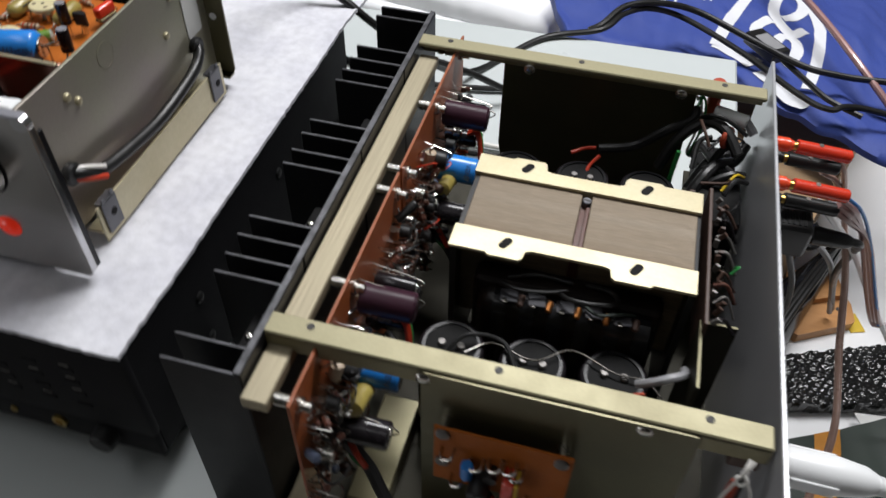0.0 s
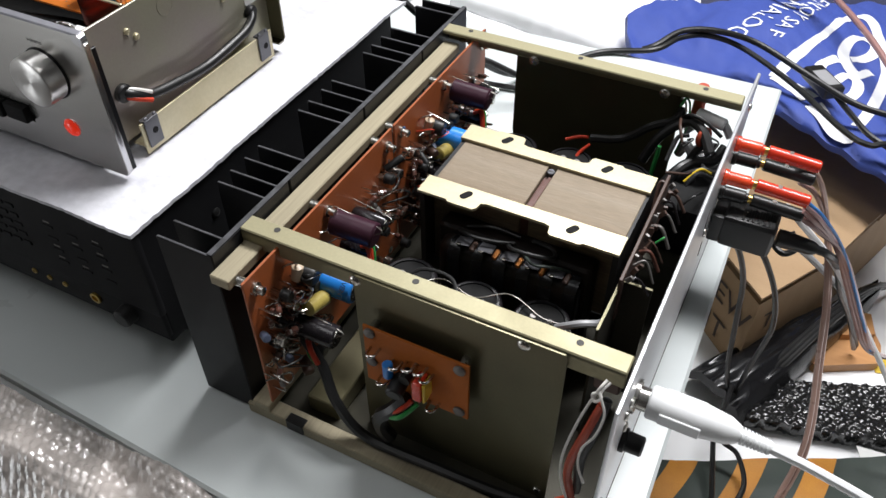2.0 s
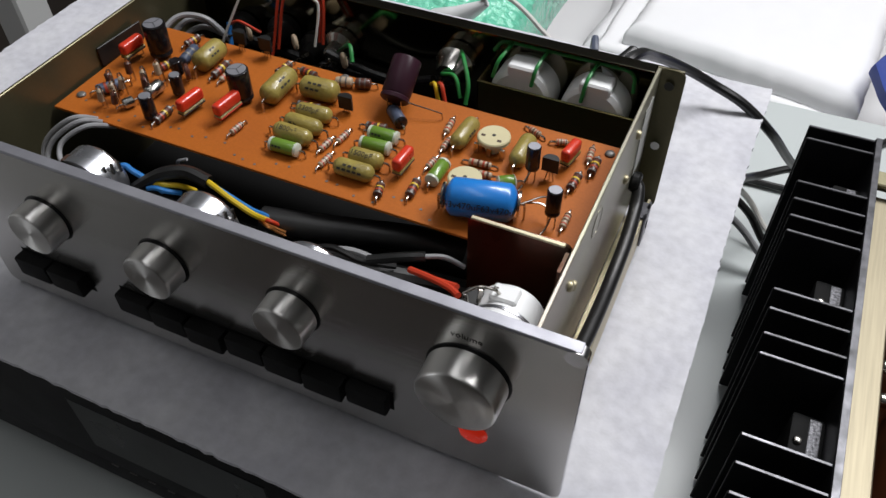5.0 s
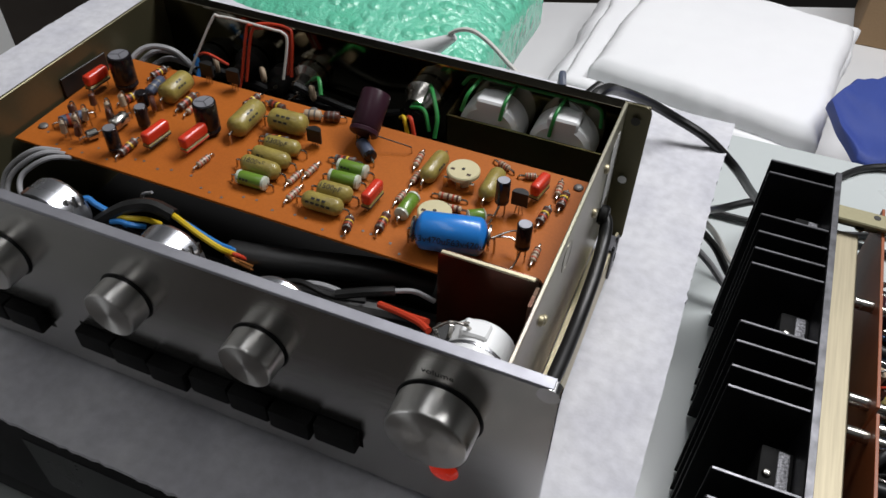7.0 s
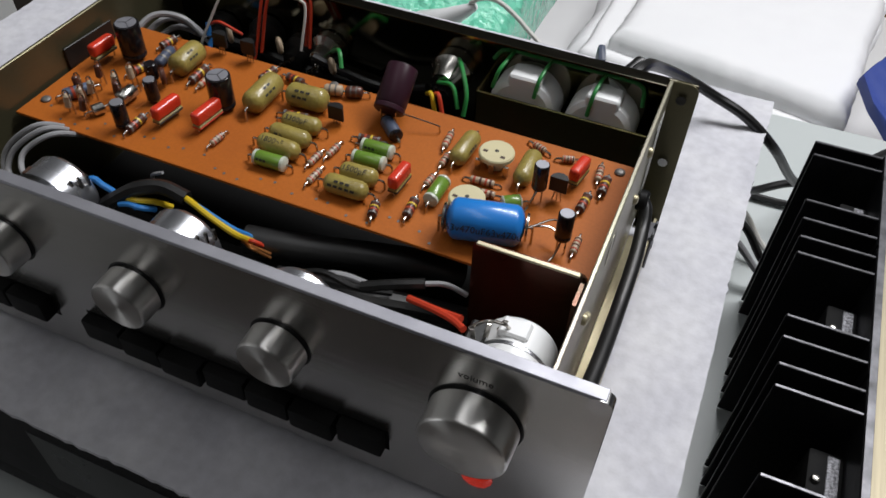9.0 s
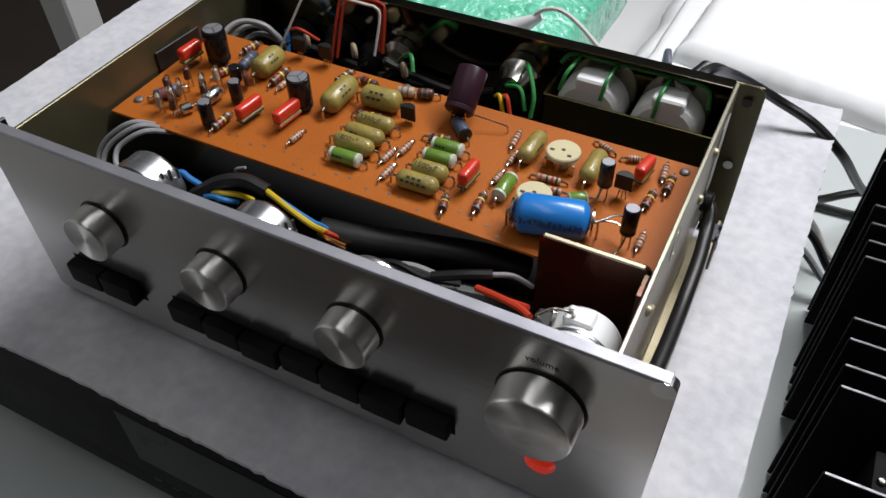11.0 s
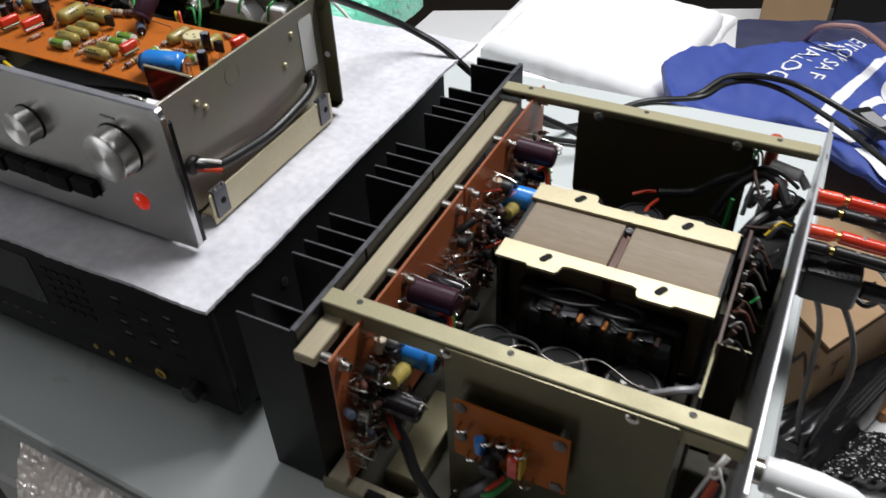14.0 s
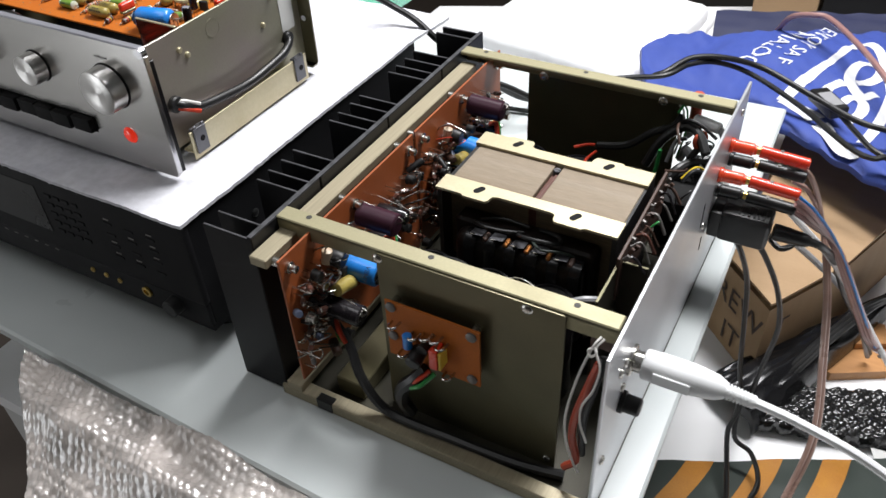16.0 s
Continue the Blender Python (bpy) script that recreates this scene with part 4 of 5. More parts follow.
RES_BIG = [(-301, 153, -291, 156), (-290, 156, -281, 159), (-392, 134, -394, 150), (-385, 140, -386, 152), (-396, 87, -393, 93)]
for row in RES_TAN:
    lying("resistor", row, 1.7, "resistor", "small banded resistor", bands=((0.15, "band"), (0.4, "resistor_brown"), (0.62, "band"), (0.8, "resistor_brown")), n=10)
for row in RES_BROWN:
    lying("resistor", row, 2.2, "resistor_brown", "brown banded resistor", bands=((0.06, "dull_pad"), (0.3, "band"), (0.55, "yellow"), (0.85, "dull_pad")), n=10)
for i, row in enumerate(RES_BIG):
    lying("resistor", row, 3.0, ("resistor", "resistor_brown", "slate_sleeve", "slate_sleeve", "steel")[i], bands=((0.3, "dull_pad"), (0.6, "dull_pad")) if i < 4 else (), n=12)
rnd = random.Random(5)
for k in range(9):
    x, y = (-409, -401, -407, -411, -400, -415, -396, -394, -405)[k] + rnd.uniform(-1, 1), (85, 86, 99, 112, 109, 99, 118, 104, 92)[k]
    part("resistor", [(lathe((x, y, BZ + 3), (rnd.uniform(-0.2, 0.2), 0.1, 1), [(0, 0.8), (0.8, 1.8), (7, 1.8), (8, 0.8)], 10), "resistor_brown" if k % 2 else "resistor"),
                      (tube([(x, y, BZ + 11), (x + 0.5, y, BZ + 13), (x + 3, y, BZ + 13), (x + 3.5, y, BZ)], 0.45, 6, 3), "tin"), (cyl((x, y, BZ), (x, y, BZ + 4), 0.45, 6), "tin")], None, pcb, "upright resistor")
for k in range(30):
    x, y = -420 + 9 * k + rnd.uniform(-3, 3), 77 + rnd.uniform(0, 9)
    part("solder_pad", cyl((x, y, BZ), (x, y, BZ + 0.15), 0.75, 8), "dull_pad", pcb)

# ---- power amplifier ----
amp = thing("power_amplifier", (110, 143, 0), "opened power amplifier with black heat sinks and a bare chassis", "amplifier")
SECTIONS = ((-38, 46, (-36, -20, 25, 39)), (46, 145, (55, 71, 122, 136)), (145, 240, (154, 169, 218, 232)), (240, 327, (248, 265, 311, 325)))
for a, b, fins in SECTIONS:
    hs = part("heat_sink", box(-3, a + 0.7, 2, 1.5, b - 0.7, 164, 0.8), "anod", amp, "black anodised heat sink section")
    mid = (a + b) / 2
    for y in fins:
        part("fin", [(box(-44, y - 1.1, 2, -2, y + 1.1, 162, 0.5), "anod"), (box(-43.5, y - 0.8, 161.8, -2.4, y + 0.8, 162.3, 0.2), "fin_edge")], None, hs)
    part("transistor", [(lathe((-3, mid, 80), (-1, 0, 0), [(0, 14), (1.5, 14), (1.5, 10), (7, 10), (8, 9)], 24), "key")], None, hs)
    part("insulator_cap", box(-19, mid - 14.5, 92, -2.5, mid + 14.5, 141, 2, 2), "matt_black", hs, "black insulating cover with a scuffed edge")
    part("worn_stripe", box(-10.4, mid - 13, 140.8, -4.6, mid + 12.5, 141.5, 0.3), "worn", hs, "scuffed bare edge")
    part("screw", screw((-15, mid - 3, 141), (0, 0, 1), 2.2, 2.4), "steel", hs)
part("edge_strip", box(-2.6, -37, 164, 1.2, 326, 164.4, 0.15), "fin_edge", amp, "worn grey top edge")
part("mounting_bar", box(2.2, -44, 146, 17, 280, 154, 0.8), "brass_bar", amp, "plated metal bar that carries the heat sinks")
part("mounting_bar", box(4, -40, 10, 19, 326, 18, 0.8), "brass_bar", amp)
for y, nm in ((-1, "near"), (286, "far")):
    r = part("top_rail", join(box(0, y - 7, 160.5, 259, y + 7, 164, 0.8), box(0, y - 7 if y < 9 else y + 4.5, 150, 259, y - 4.5 if y < 9 else y + 7, 163, 0.6)), "rail", amp, "dull plated top rail of the chassis")
    for x in (24, 125, 229):
        part("rail_hole", cyl((x, y + 2, 164.05), (x, y + 2, 164.25), 2.2, 14), "ink", r)
    part("screw", screw((17, y, 154), (0, 0, 1), 3), "steel", r)
    for x in (88, 200):
        part("screw", screw((x, -8.5 if y < 9 else 279, 157), (0, -1, 0), 4.2, 2.6), "steel", r)
part("bottom_rail", box(-2, -40, 0, 264, -28, 11, 0.8), "brass_bar", amp, "plated bottom rail")
part("bottom_rail", box(-2, 314, 0, 264, 326, 11, 0.8), "brass_bar", amp)
part("rail_clip", box(33, -40.8, 1, 48, -33, 12, 0.5), "key", amp)
part("bottom_plate", box(-2, -28, 3, 264, 314, 5), "olive_dark", amp, "olive bottom plate, darkened in place of shade")
part("side_plate", plate(rounded(87, 4.8, 226, 162, 2), (0, -8.2, 0), (1, 0, 0), (0, 0, 1), 1.6), "olive", amp, "olive chromated side plate")
part("side_plate", plate([(66, 160), (66, 70), (76, 20), (100, 8), (200, 8), (213, 30), (213, 160)], (0, 296.5, 0), (1, 0, 0), (0, 0, 1), 1.6), "olive", amp, "olive chromated side plate")
for x in (92, 220):
    part("screw", screw((x, -9.8, 14), (0, -1, 0), 3, 2), "steel", amp)

# rear panel with its connectors
rp = part("rear_panel", join(box(261, -38, 3, 263.5, 324, 168, 0.6)), "silver", amp, "pale silver rear panel")
part("panel_slot", box(263.4, 196, 96, 263.9, 200, 120), "ink", rp)
part("panel_slot", box(263.4, 214, 60, 263.9, 216, 74), "ink", rp)
for y, z in ((2, 128), (-8, 128), (2, 104), (-26, 60), (-30, 14), (300, 150), (206, 92)):
    part("screw", screw((263.5, y, z), (1, 0, 0), 3.4, 2), "steel", rp)
part("fuse_cap", lathe((263.5, 4, 88), (1, 0, 0), [(0, 8), (3, 8), (3.5, 6.6), (13, 6.4), (14, 5)], 20), "key", rp, "black fuse cap")
part("din_socket", lathe((263.5, 17, 116), (1, 0, 0), [(0, 11), (2, 11), (2.5, 9)], 24), "steel", rp)
for y, z, c in ((271, 134, "red"), (283, 113, "rubber"), (240, 123, "red"), (246, 104, "rubber")):
    post = part("binding_post", lathe((263.5, y, z), (1, 0.06, -0.03), [(0, 6.5), (3, 6.5), (3.5, 5.4), (19, 5.4), (20, 4.2), (22, 4.0)], 16), "post_red" if c == "red" else c, rp, "red binding post" if c == "red" else "black binding post")
    part("collar", lathe((284.5, y + 1.2, z - 0.6), (1, 0.06, -0.03), [(0, 3.4), (3.6, 3.4)], 14), "gold", post)

# transformer
tr = part("transformer_core", join(box(77, 114, 66, 146.5, 171, 141.5, 0.5), box(153, 114, 66, 221, 171, 141.5, 0.5), box(84, 118, 62, 214, 167, 118)), "lamin", amp, "laminated transformer core")
part("gap_strip", join(box(146.6, 115, 118, 152.9, 170, 137.5), box(150.4, 115, 137.4, 152.8, 158, 140.6, 0.3)), "resistor_brown", tr, "dark brown gap between the two core halves")
part("centre_screw", [(cyl((150, 163, 136), (150, 163, 142), 3.2, 16, 0.6), "clip_steel"), (box(147.6, 162.5, 141.9, 152.4, 163.5, 142.3), "ink")], None, tr)
OUT = [(73, 0), (96, 0), (98, -2), (117, -2), (119, 0), (120, 6), (124, 7.5), (168, 7.5), (172, 6), (173, 0), (175, -2), (196, -2), (198, 0), (223, 0), (223, 19), (73, 19)]
part("clamp", join(plate(OUT, (0, 98, 142), (1, 0, 0), (0, 1, 0), 2.2), box(73, 115.5, 70, 223, 117, 143)), "cream", tr, "cream plated clamp with notched edge")
part("clamp", join(plate([(a, -b) for a, b in OUT][::-1], (0, 188, 142), (1, 0, 0), (0, 1, 0), 2.2), box(73, 169.5, 70, 223, 171, 143)), "cream", tr, "cream plated clamp with notched edge")
for x in (107, 187):
    for y in (108, 181):
        part("clamp_hole", plate(rounded(-5.2, -2.8, 5.2, 2.8, 2.7), (x, y, 144.3), (0.5, 0.866, 0), (-0.866, 0.5, 0), 0.2), "matt_black", tr)
part("winding", join(box(94, 82, 30, 205, 115, 116, 15, 5), box(90, 96, 30, 209, 114, 122, 6, 3)), "varnish", tr, "dark varnished coil")
part("winding", box(94, 171, 30, 205, 203, 116, 15, 5), "varnish", tr)
for x in (74, 219):
    part("end_frame", box(x, 99, 10, x + 4, 190, 141), "key", tr)
for k in range(6):
    part("tape_wrap", box(104 + 17.5 * k, 80.6 + (k % 2) * 0.6, 50, 117 + 17.5 * k, 100, 117.4 + (k % 2) * 0.5, 11, 4), "black_film", tr, "glossy black tape round the coil")
for k in range(5):
    x = 115 + 17.6 * k
    part("solder_tag", [(moved(box(-5.4, -7, -0.5, 5.4, 6, 0.5, 0.4), pose(x, 90, 118.2 + 0.8 * (k % 2), -16, 4 * (k % 2) - 2, 6)), "clip_steel"), (moved(box(-3.6, -9.5, -0.4, -0.6, -4, 0.6, 0.2), pose(x, 89, 117.4, -30, 0, 6)), "tin"), (lathe((x + 7.6, 84, 116), (0.1, 0.6, 0.25), [(0, 1.4), (1, 2.2), (7, 2.0), (8, 1.2)], 10), "copper" if k in (1, 2, 3) else "tag")], None, tr)
for pts, r in (([(108, 96, 121), (120, 90, 125), (136, 93, 124), (150, 99, 123)], 1.3), ([(146, 96, 122), (152, 88, 128), (166, 86, 130), (180, 94, 126), (176, 104, 124), (160, 106, 124)], 1.5), ([(160, 92, 122), (170, 84, 124), (184, 90, 122), (198, 100, 112)], 1.1), ([(112, 100, 123), (130, 104, 126), (152, 104, 125)], 1.2)):
    part("wire", tube(pts, r), "rubber" if r > 1.15 else "fabric", tr)
# smoothing capacitors standing in the chassis
for x, y in ((87, 57), (138, 57), (187, 61), (142, 236), (191, 238), (92, 234)):
    c = part("smoothing_capacitor", lathe((x, y, 5), (0, 0, 1), [(0, 21), (90, 21), (93, 20), (94, 18.5), (94, 17), (92, 16.5)], 32), "can", amp, "large black smoothing capacitor with a bright rim")
    part("rim", lathe((x, y, 98), (0, 0, 1), [(0, 18.5), (1.2, 18.2), (1.2, 16.4), (-0.4, 16.2)], 32), "black_gloss", c)
    part("lid", lathe((x, y, 97.7), (0, 0, 1), [(0, 16.1), (0.5, 16.1), (0.6, 1)], 28), "matt_black", c)
    for dx in (-6, 6):
        part("terminal", cyl((x + dx, y, 96), (x + dx, y, 101), 2.6, 10, 0.5), "dull_pad", c)
part("wire", tube([(96, 52, 101), (112, 64, 101), (138, 57, 102), (160, 70, 103), (187, 61, 102), (205, 60, 103), (214, 50, 104)], 0.6), "tin", amp)
part("wire", tube([(84, 48, 101), (96, 62, 106), (118, 64, 104), (130, 46, 101)], 1.4), "rubber", amp)
part("wire", tube([(200, 54, 106), (208, 52, 114), (216, 54, 118), (224, 60, 116), (226, 70, 108)], 2.6), "grey_wire", amp)
part("wire", tube([(180, 47, 101), (188, 40, 108), (204, 44, 112)], 1.2), "band", amp)
part("shield_bracket", [(join(box(228, 42, 20, 230, 91, 131, 0.4), box(230, 89, 20, 250, 91, 131, 0.4)), "olive_dark"), (join(box(228, 42, 131, 230, 91, 131.6, 0.2), box(230, 89, 131, 250, 91, 131.6, 0.2)), "olive")], None, amp, "bent metal shield bracket")
tb = part("tag_board", moved(box(-1.2, -60, -24, 1.2, 60, 16, 0.4), pose(229.5, 141, 124, 0, 0, 0.6)), "tag", amp, "dark tag board beside the transformer")
rnd = random.Random(11)
for k in range(16):
    y = 84 + 7 * k
    part("solder_tag", moved(box(-1.6, -1, 0, 1.6, 1, 5 + rnd.uniform(0, 3), 0.3), pose(233 + 1.5 * (k % 3), y, 138, rnd.uniform(-20, 20), rnd.uniform(0, 40), rnd.uniform(-40, 40))), "dull_pad" if k % 3 == 0 else "tag", tb)
    if k % 2 == 0:
        m = rnd.choice(("resistor_brown", "resistor_brown", "tag", "dull_pad", "can"))
        part("component", tube([(233, y, 140), (240, y + rnd.uniform(-5, 5), 142 + rnd.uniform(-4, 2)), (248, y + rnd.uniform(-6, 6), 128)], rnd.uniform(0.6, 1.7)), m, tb)
part("wire", tube([(241, 118, 146), (245, 121, 150), (244, 126, 144)], 0.8), "green_wire", tb)

# driver boards that stand beside the heat sinks
GAP = ((-45, 137), (141, 306))
for j, (a, b) in enumerate(GAP):
    z0 = 38 if j == 0 else 34
    bd = part("driver_board", box(28.6, a, z0, 30.4, b, 159, 0.2), "board2", amp, "upright orange driver board crowded with components")
    L = b - a
    for y in (a + 9, (a + b) / 2, b - 9):
        part("standoff", [(cyl((18, y, 149), (30, y, 149), 3.6, 12), "steel"), (lathe((30.4, y, 148), (1, 0, 0), [(0, 4.6), (2, 4.6), (2.2, 3.0), (7, 3.0), (7.6, 2)], 12), "steel")], None, bd)
    part("standoff", cyl((22, b - 14, 44), (31, b - 14, 44), 3.2, 12), "steel", bd)
    s = a + 45
    for y, z, r, ln, m, nm in ((s + 47, 139, 9.4, 33, "purple", "electrolytic_capacitor"), (s + 72, 126, 6, 26, "can", "electrolytic_capacitor"), (s + 17, 113, 10, 33, "blue", "electrolytic_capacitor"),
                               (s - 13, 96, 8.6, 35, "can", "electrolytic_capacitor"), (s + 55, 112, 6, 24, "can", "electrolytic_capacitor"), (s + 2, 131, 6.5, 14, "key", "electrolytic_capacitor")):
        if y > b - 6:
            continue
        part(nm, [(lathe((34, y, z), (1, 0.05, -0.06), [(0, r * 0.9), (1, r), (ln - 1, r), (ln, r * 0.9)], 22), m), (lathe((34 + ln, y + 0.05 * ln, z - 0.06 * ln), (1, 0.05, -0.06), [(0, r * 0.8), (0.4, r * 0.8), (0.5, 0.5)], 16), "steel" if m in ("can", "blue") else m),
                  (join(tube([(34, y, z), (32, y + 4, z), (30, y + 5, z)], 0.6), tube([(34 + ln, y, z), (37 + ln, y + 3, z + 5), (32, y + 6, z + 8), (30, y + 6, z + 8)], 0.5)), "tin")], None, bd)
    part("film_capacitor", [(lathe((48, s - 12 + 3 * j, 113), (0.05, 1, -0.3), [(0, 3.4), (1, 5.6), (20, 5.6), (21, 3.4)], 18), "mustard"), (join(tube([(48, s - 12 + 3 * j, 113), (44, s - 17, 114), (30, s - 18, 112)], 0.7), tube([(49, s + 8 + 3 * j, 107), (44, s + 13, 105), (30, s + 14, 104)], 0.7)), "tin")], None, bd)
    part("resistor", [(lathe((36, s - 3, 128), (0.15, 0.1, 1), [(0, 2), (1, 4), (12, 4), (13, 2)], 12), "resistor"), (tube([(37, s - 3, 141), (40, s - 4, 146), (33, s - 8, 144), (30, s - 8, 140)], 0.7), "tin")], None, bd)
    part("wire_coil", tube([(36 + 6 * math.sin(1.9 * q), s - 34 + 1.1 * q + 5 * math.cos(2.3 * q), 86 + 6 * math.cos(1.9 * q)) for q in range(12)], 0.9, 6, 4), "tin", bd, "loose loops of bare wire")
    lettering("VENT", 5.2, Vector((60, s + 18, 111.5)) + Vector((0, -0.707, 0.707)) * 10.2 + Vector((0, 0.6, 0.6)) * 5, (0, -0.707, -0.707), (1, 0.05, -0.06), "ink", bd)
    for k in range(115):
        y, z = (rnd.uniform(a + 6, b - 6) if k % 3 else rnd.uniform(a + 4, a + 52)), z0 + 6 + (128 - z0) * rnd.random() ** 0.6
        kind, h0 = rnd.random(), rnd.uniform(4, 12)
        if kind < 0.45:
            d = Vector((rnd.uniform(0.1, 0.6), rnd.uniform(-1, 1), rnd.uniform(-1, 1))).normalized()
            p = Vector((30 + h0, y, z))
            m = rnd.choice(("resistor_brown", "resistor_brown", "resistor_brown", "tag", "dull_pad"))
            part("resistor", [(lathe(p, d, [(0, 1.0), (1, 2.1), (8, 2.1), (9, 1.0)], 9), m), (lathe(p + d * 3, d, [(0, 2.2), (1.3, 2.2)], 9), "tin" if m != "tin" else "band"),
                              (join(tube([p + d * 9, p + d * 12, Vector((30, y + d.y * 12, z + d.z * 12))], 0.5, 5, 3), tube([p, p - d * 3, Vector((30, y - d.y * 3, z - d.z * 3))], 0.5, 5, 3)), "tin")], None, bd)
        elif kind < 0.55:
            d = Vector((rnd.uniform(0.3, 1.0), rnd.uniform(-0.7, 0.7), rnd.uniform(-0.5, 0.5))).normalized()
            p, r, ln = Vector((33, y, z)), rnd.uniform(2.6, 4.6), rnd.uniform(9, 18)
            m = rnd.choice(("can", "can", "key", "key", "tag", "slate_sleeve"))
            part("electrolytic_capacitor", [(lathe(p, d, [(0, r * 0.9), (0.8, r), (ln - 0.8, r), (ln, r * 0.85)], 14), m), (lathe(p + d * ln, d, [(0, r * 0.75), (0.3, r * 0.7), (0.35, 0.4)], 12), "tin" if m == "can" else m),
                                            (tube([p, p - Vector((3, 0, 2))], 0.5, 5, 2), "tin")], None, bd)
        elif kind < 0.7:
            part("transistor", [(lathe((30 + h0, y, z), (1, 0, 0), [(0, 4.6), (0.8, 4.6), (0.8, 3.9), (6, 3.9), (6.6, 3.2)], 14), rnd.choice(("steel", "key", "key"))),
                                (join(*[cyl((30, y + q, z), (31 + h0, y + q * 0.6, z), 0.4, 5) for q in (-2, 0, 2)]), "tin")], None, bd)
        else:
            pts = [(30, y, z), (38 + h0, y + rnd.uniform(-6, 6), z + rnd.uniform(2, 9)), (34 + h0, y + rnd.uniform(-14, 14), z + rnd.uniform(-6, 9)), (30, y + rnd.uniform(-16, 16), z + rnd.uniform(-8, 4))]
            part("wire", tube(pts, rnd.uniform(0.5, 1.1), 6, 4), rnd.choice(("tin", "tin", "tin", "tin", "tin", "rubber", "rubber", "rubber", "tag", "red_wire")), bd)
    part("cable", tube([(40, s - 12, 80), (56, s - 16, 62), (72, s - 26, 40), (96, s - 28, 16), (150, s - 26, 13), (200, s - 22, 10), (236, s - 16, 10)], 4.0), "rubber", amp)
    part("wire", tube([(42, s - 10, 82), (50, s - 18, 78), (56, s - 20, 68)], 2.0), "red_wire", amp)
    part("wire", tube([(38, s - 4, 74), (46, s - 16, 70), (56, s - 18, 62)], 1.6), "green_wire", amp)
    for q, m in ((0, "red_wire"), (3, "red_wire"), (6, "green_wire")):
        part("wire", tube([(52, s + 52 + q, 118), (60, s + 48 + q, 122), (64, s + 42 + q, 104), (60, s + 40 + q, 80)], 1.5), m, amp)
part("bottom_block", box(40, -20, 5, 66, 60, 22, 1), "olive", amp)

# small board on the near side plate
sb = part("protection_board", box(97, -19.5, 77, 171, -17.8, 131, 0.2), "board", amp, "small orange board screwed to the side plate")
for x, z in ((102, 126), (165, 125), (102, 98), (165, 83)):
    part("screw", lathe((x, -19.5, z), (0, -1, 0), [(0, 4), (1.4, 4), (2.4, 2.5)], 12), "dull_pad", sb)
    part("standoff", cyl((x, -17.8, z), (x, -9.6, z), 3, 10), "steel", sb)
part("relay", box(137, -31, 91, 143.4, -19.5, 109, 1.5, 2), "red", sb, "red component")
part("film_capacitor", box(143.8, -30, 91, 145.8, -19.5, 108, 0.6), "yellow", sb)
part("electrolytic_capacitor", cyl((117, -25, 97), (117, -25, 110), 3.5, 18, 0.8), "blue", sb)
part("transistor", cyl((124, -19.5, 94), (125, -34, 92), 6, 16, 1), "key", sb)
part("transistor", cyl((130, -19.5, 103), (130, -28, 103), 4, 12), "key", sb)
for a, z in ((102, 112), (118, 108), (128, 112), (136, 113), (140, 108), (108, 86), (144, 80)):
    part("resistor", tube([(a, -19.5, z), (a + 1, -27, z + 1), (a + 6, -27, z + 2), (a + 7, -19.5, z + 2)], 1.0), "tin", sb)
part("cable", tube([(130, -24, 80), (122, -30, 70), (112, -30, 56), (108, -26, 36), (112, -22, 20)], 5.5), "rubber", amp)
part("wire", tube([(134, -26, 82), (128, -32, 76), (120, -33, 68)], 1.8), "red_wire", amp)
part("wire", tube([(138, -25, 80), (130, -34, 72), (122, -34, 66)], 1.8), "green_wire", amp)
# wiring beside the near corner of the rear panel
for pts, r, m in (
    ([(250, -12, 158), (247, -18, 153), (241, -22, 128), (236, -24, 92), (237, -24, 66), (243, -22, 40), (247, -20, 27)], 0.9, "white_wire"),
    ([(252, -12, 157), (249, -18, 152), (254, -22, 141), (252, -24, 122), (246, -24, 104), (246, -24, 86), (251, -22, 66)], 0.8, "white_wire"),
    ([(247, -17, 154), (250, -20, 151), (247, -21, 148), (245, -19, 151), (249, -18, 153)], 0.9, "white_wire"),
    ([(250, -10, 132), (246, -16, 112), (241, -19, 86), (240, -19, 62), (244, -18, 38), (236, -18, 24)], 2.8, "band"),
    ([(252, -8, 136), (250, -15, 112), (246, -17, 84), (247, -16, 44)], 2.8, "rubber"),
):
    part("wire", tube(pts, r), m, amp)
part("terminal_strip", box(242, -8, 142, 257, -2, 152, 1), "tag", amp)
# wiring at the far corner
for pts, r, m in (
    ([(150, 262, 108), (176, 268, 112), (196, 272, 128), (212, 280, 134), (216, 290, 140)], 3.6, "rubber"),
    ([(148, 262, 108), (140, 262, 106), (130, 256, 104)], 1.5, "red_wire"),
    ([(152, 256, 106), (146, 250, 100), (144, 244, 96)], 1.5, "red_wire"),
    ([(208, 260, 120), (207, 258, 100), (206, 256, 84)], 1.8, "green_wire"),
    ([(224, 240, 70), (232, 258, 110), (240, 264, 128), (250, 262, 132)], 3.0, "rubber"),
    ([(216, 250, 60), (228, 240, 104), (244, 244, 118), (256, 250, 116)], 3.0, "rubber"),
    ([(222, 292, 120), (236, 288, 138), (250, 282, 140), (258, 276, 134)], 3.4, "grey_wire"),
    ([(218, 278, 140), (226, 272, 148), (238, 270, 146), (252, 268, 138)], 1.6, "rubber"),
    ([(214, 292, 146), (216, 286, 152), (214, 280, 148)], 1.2, "green_wire"),
    ([(238, 216, 126), (246, 228, 132), (254, 238, 124)], 0.9, "yellow_wire"),
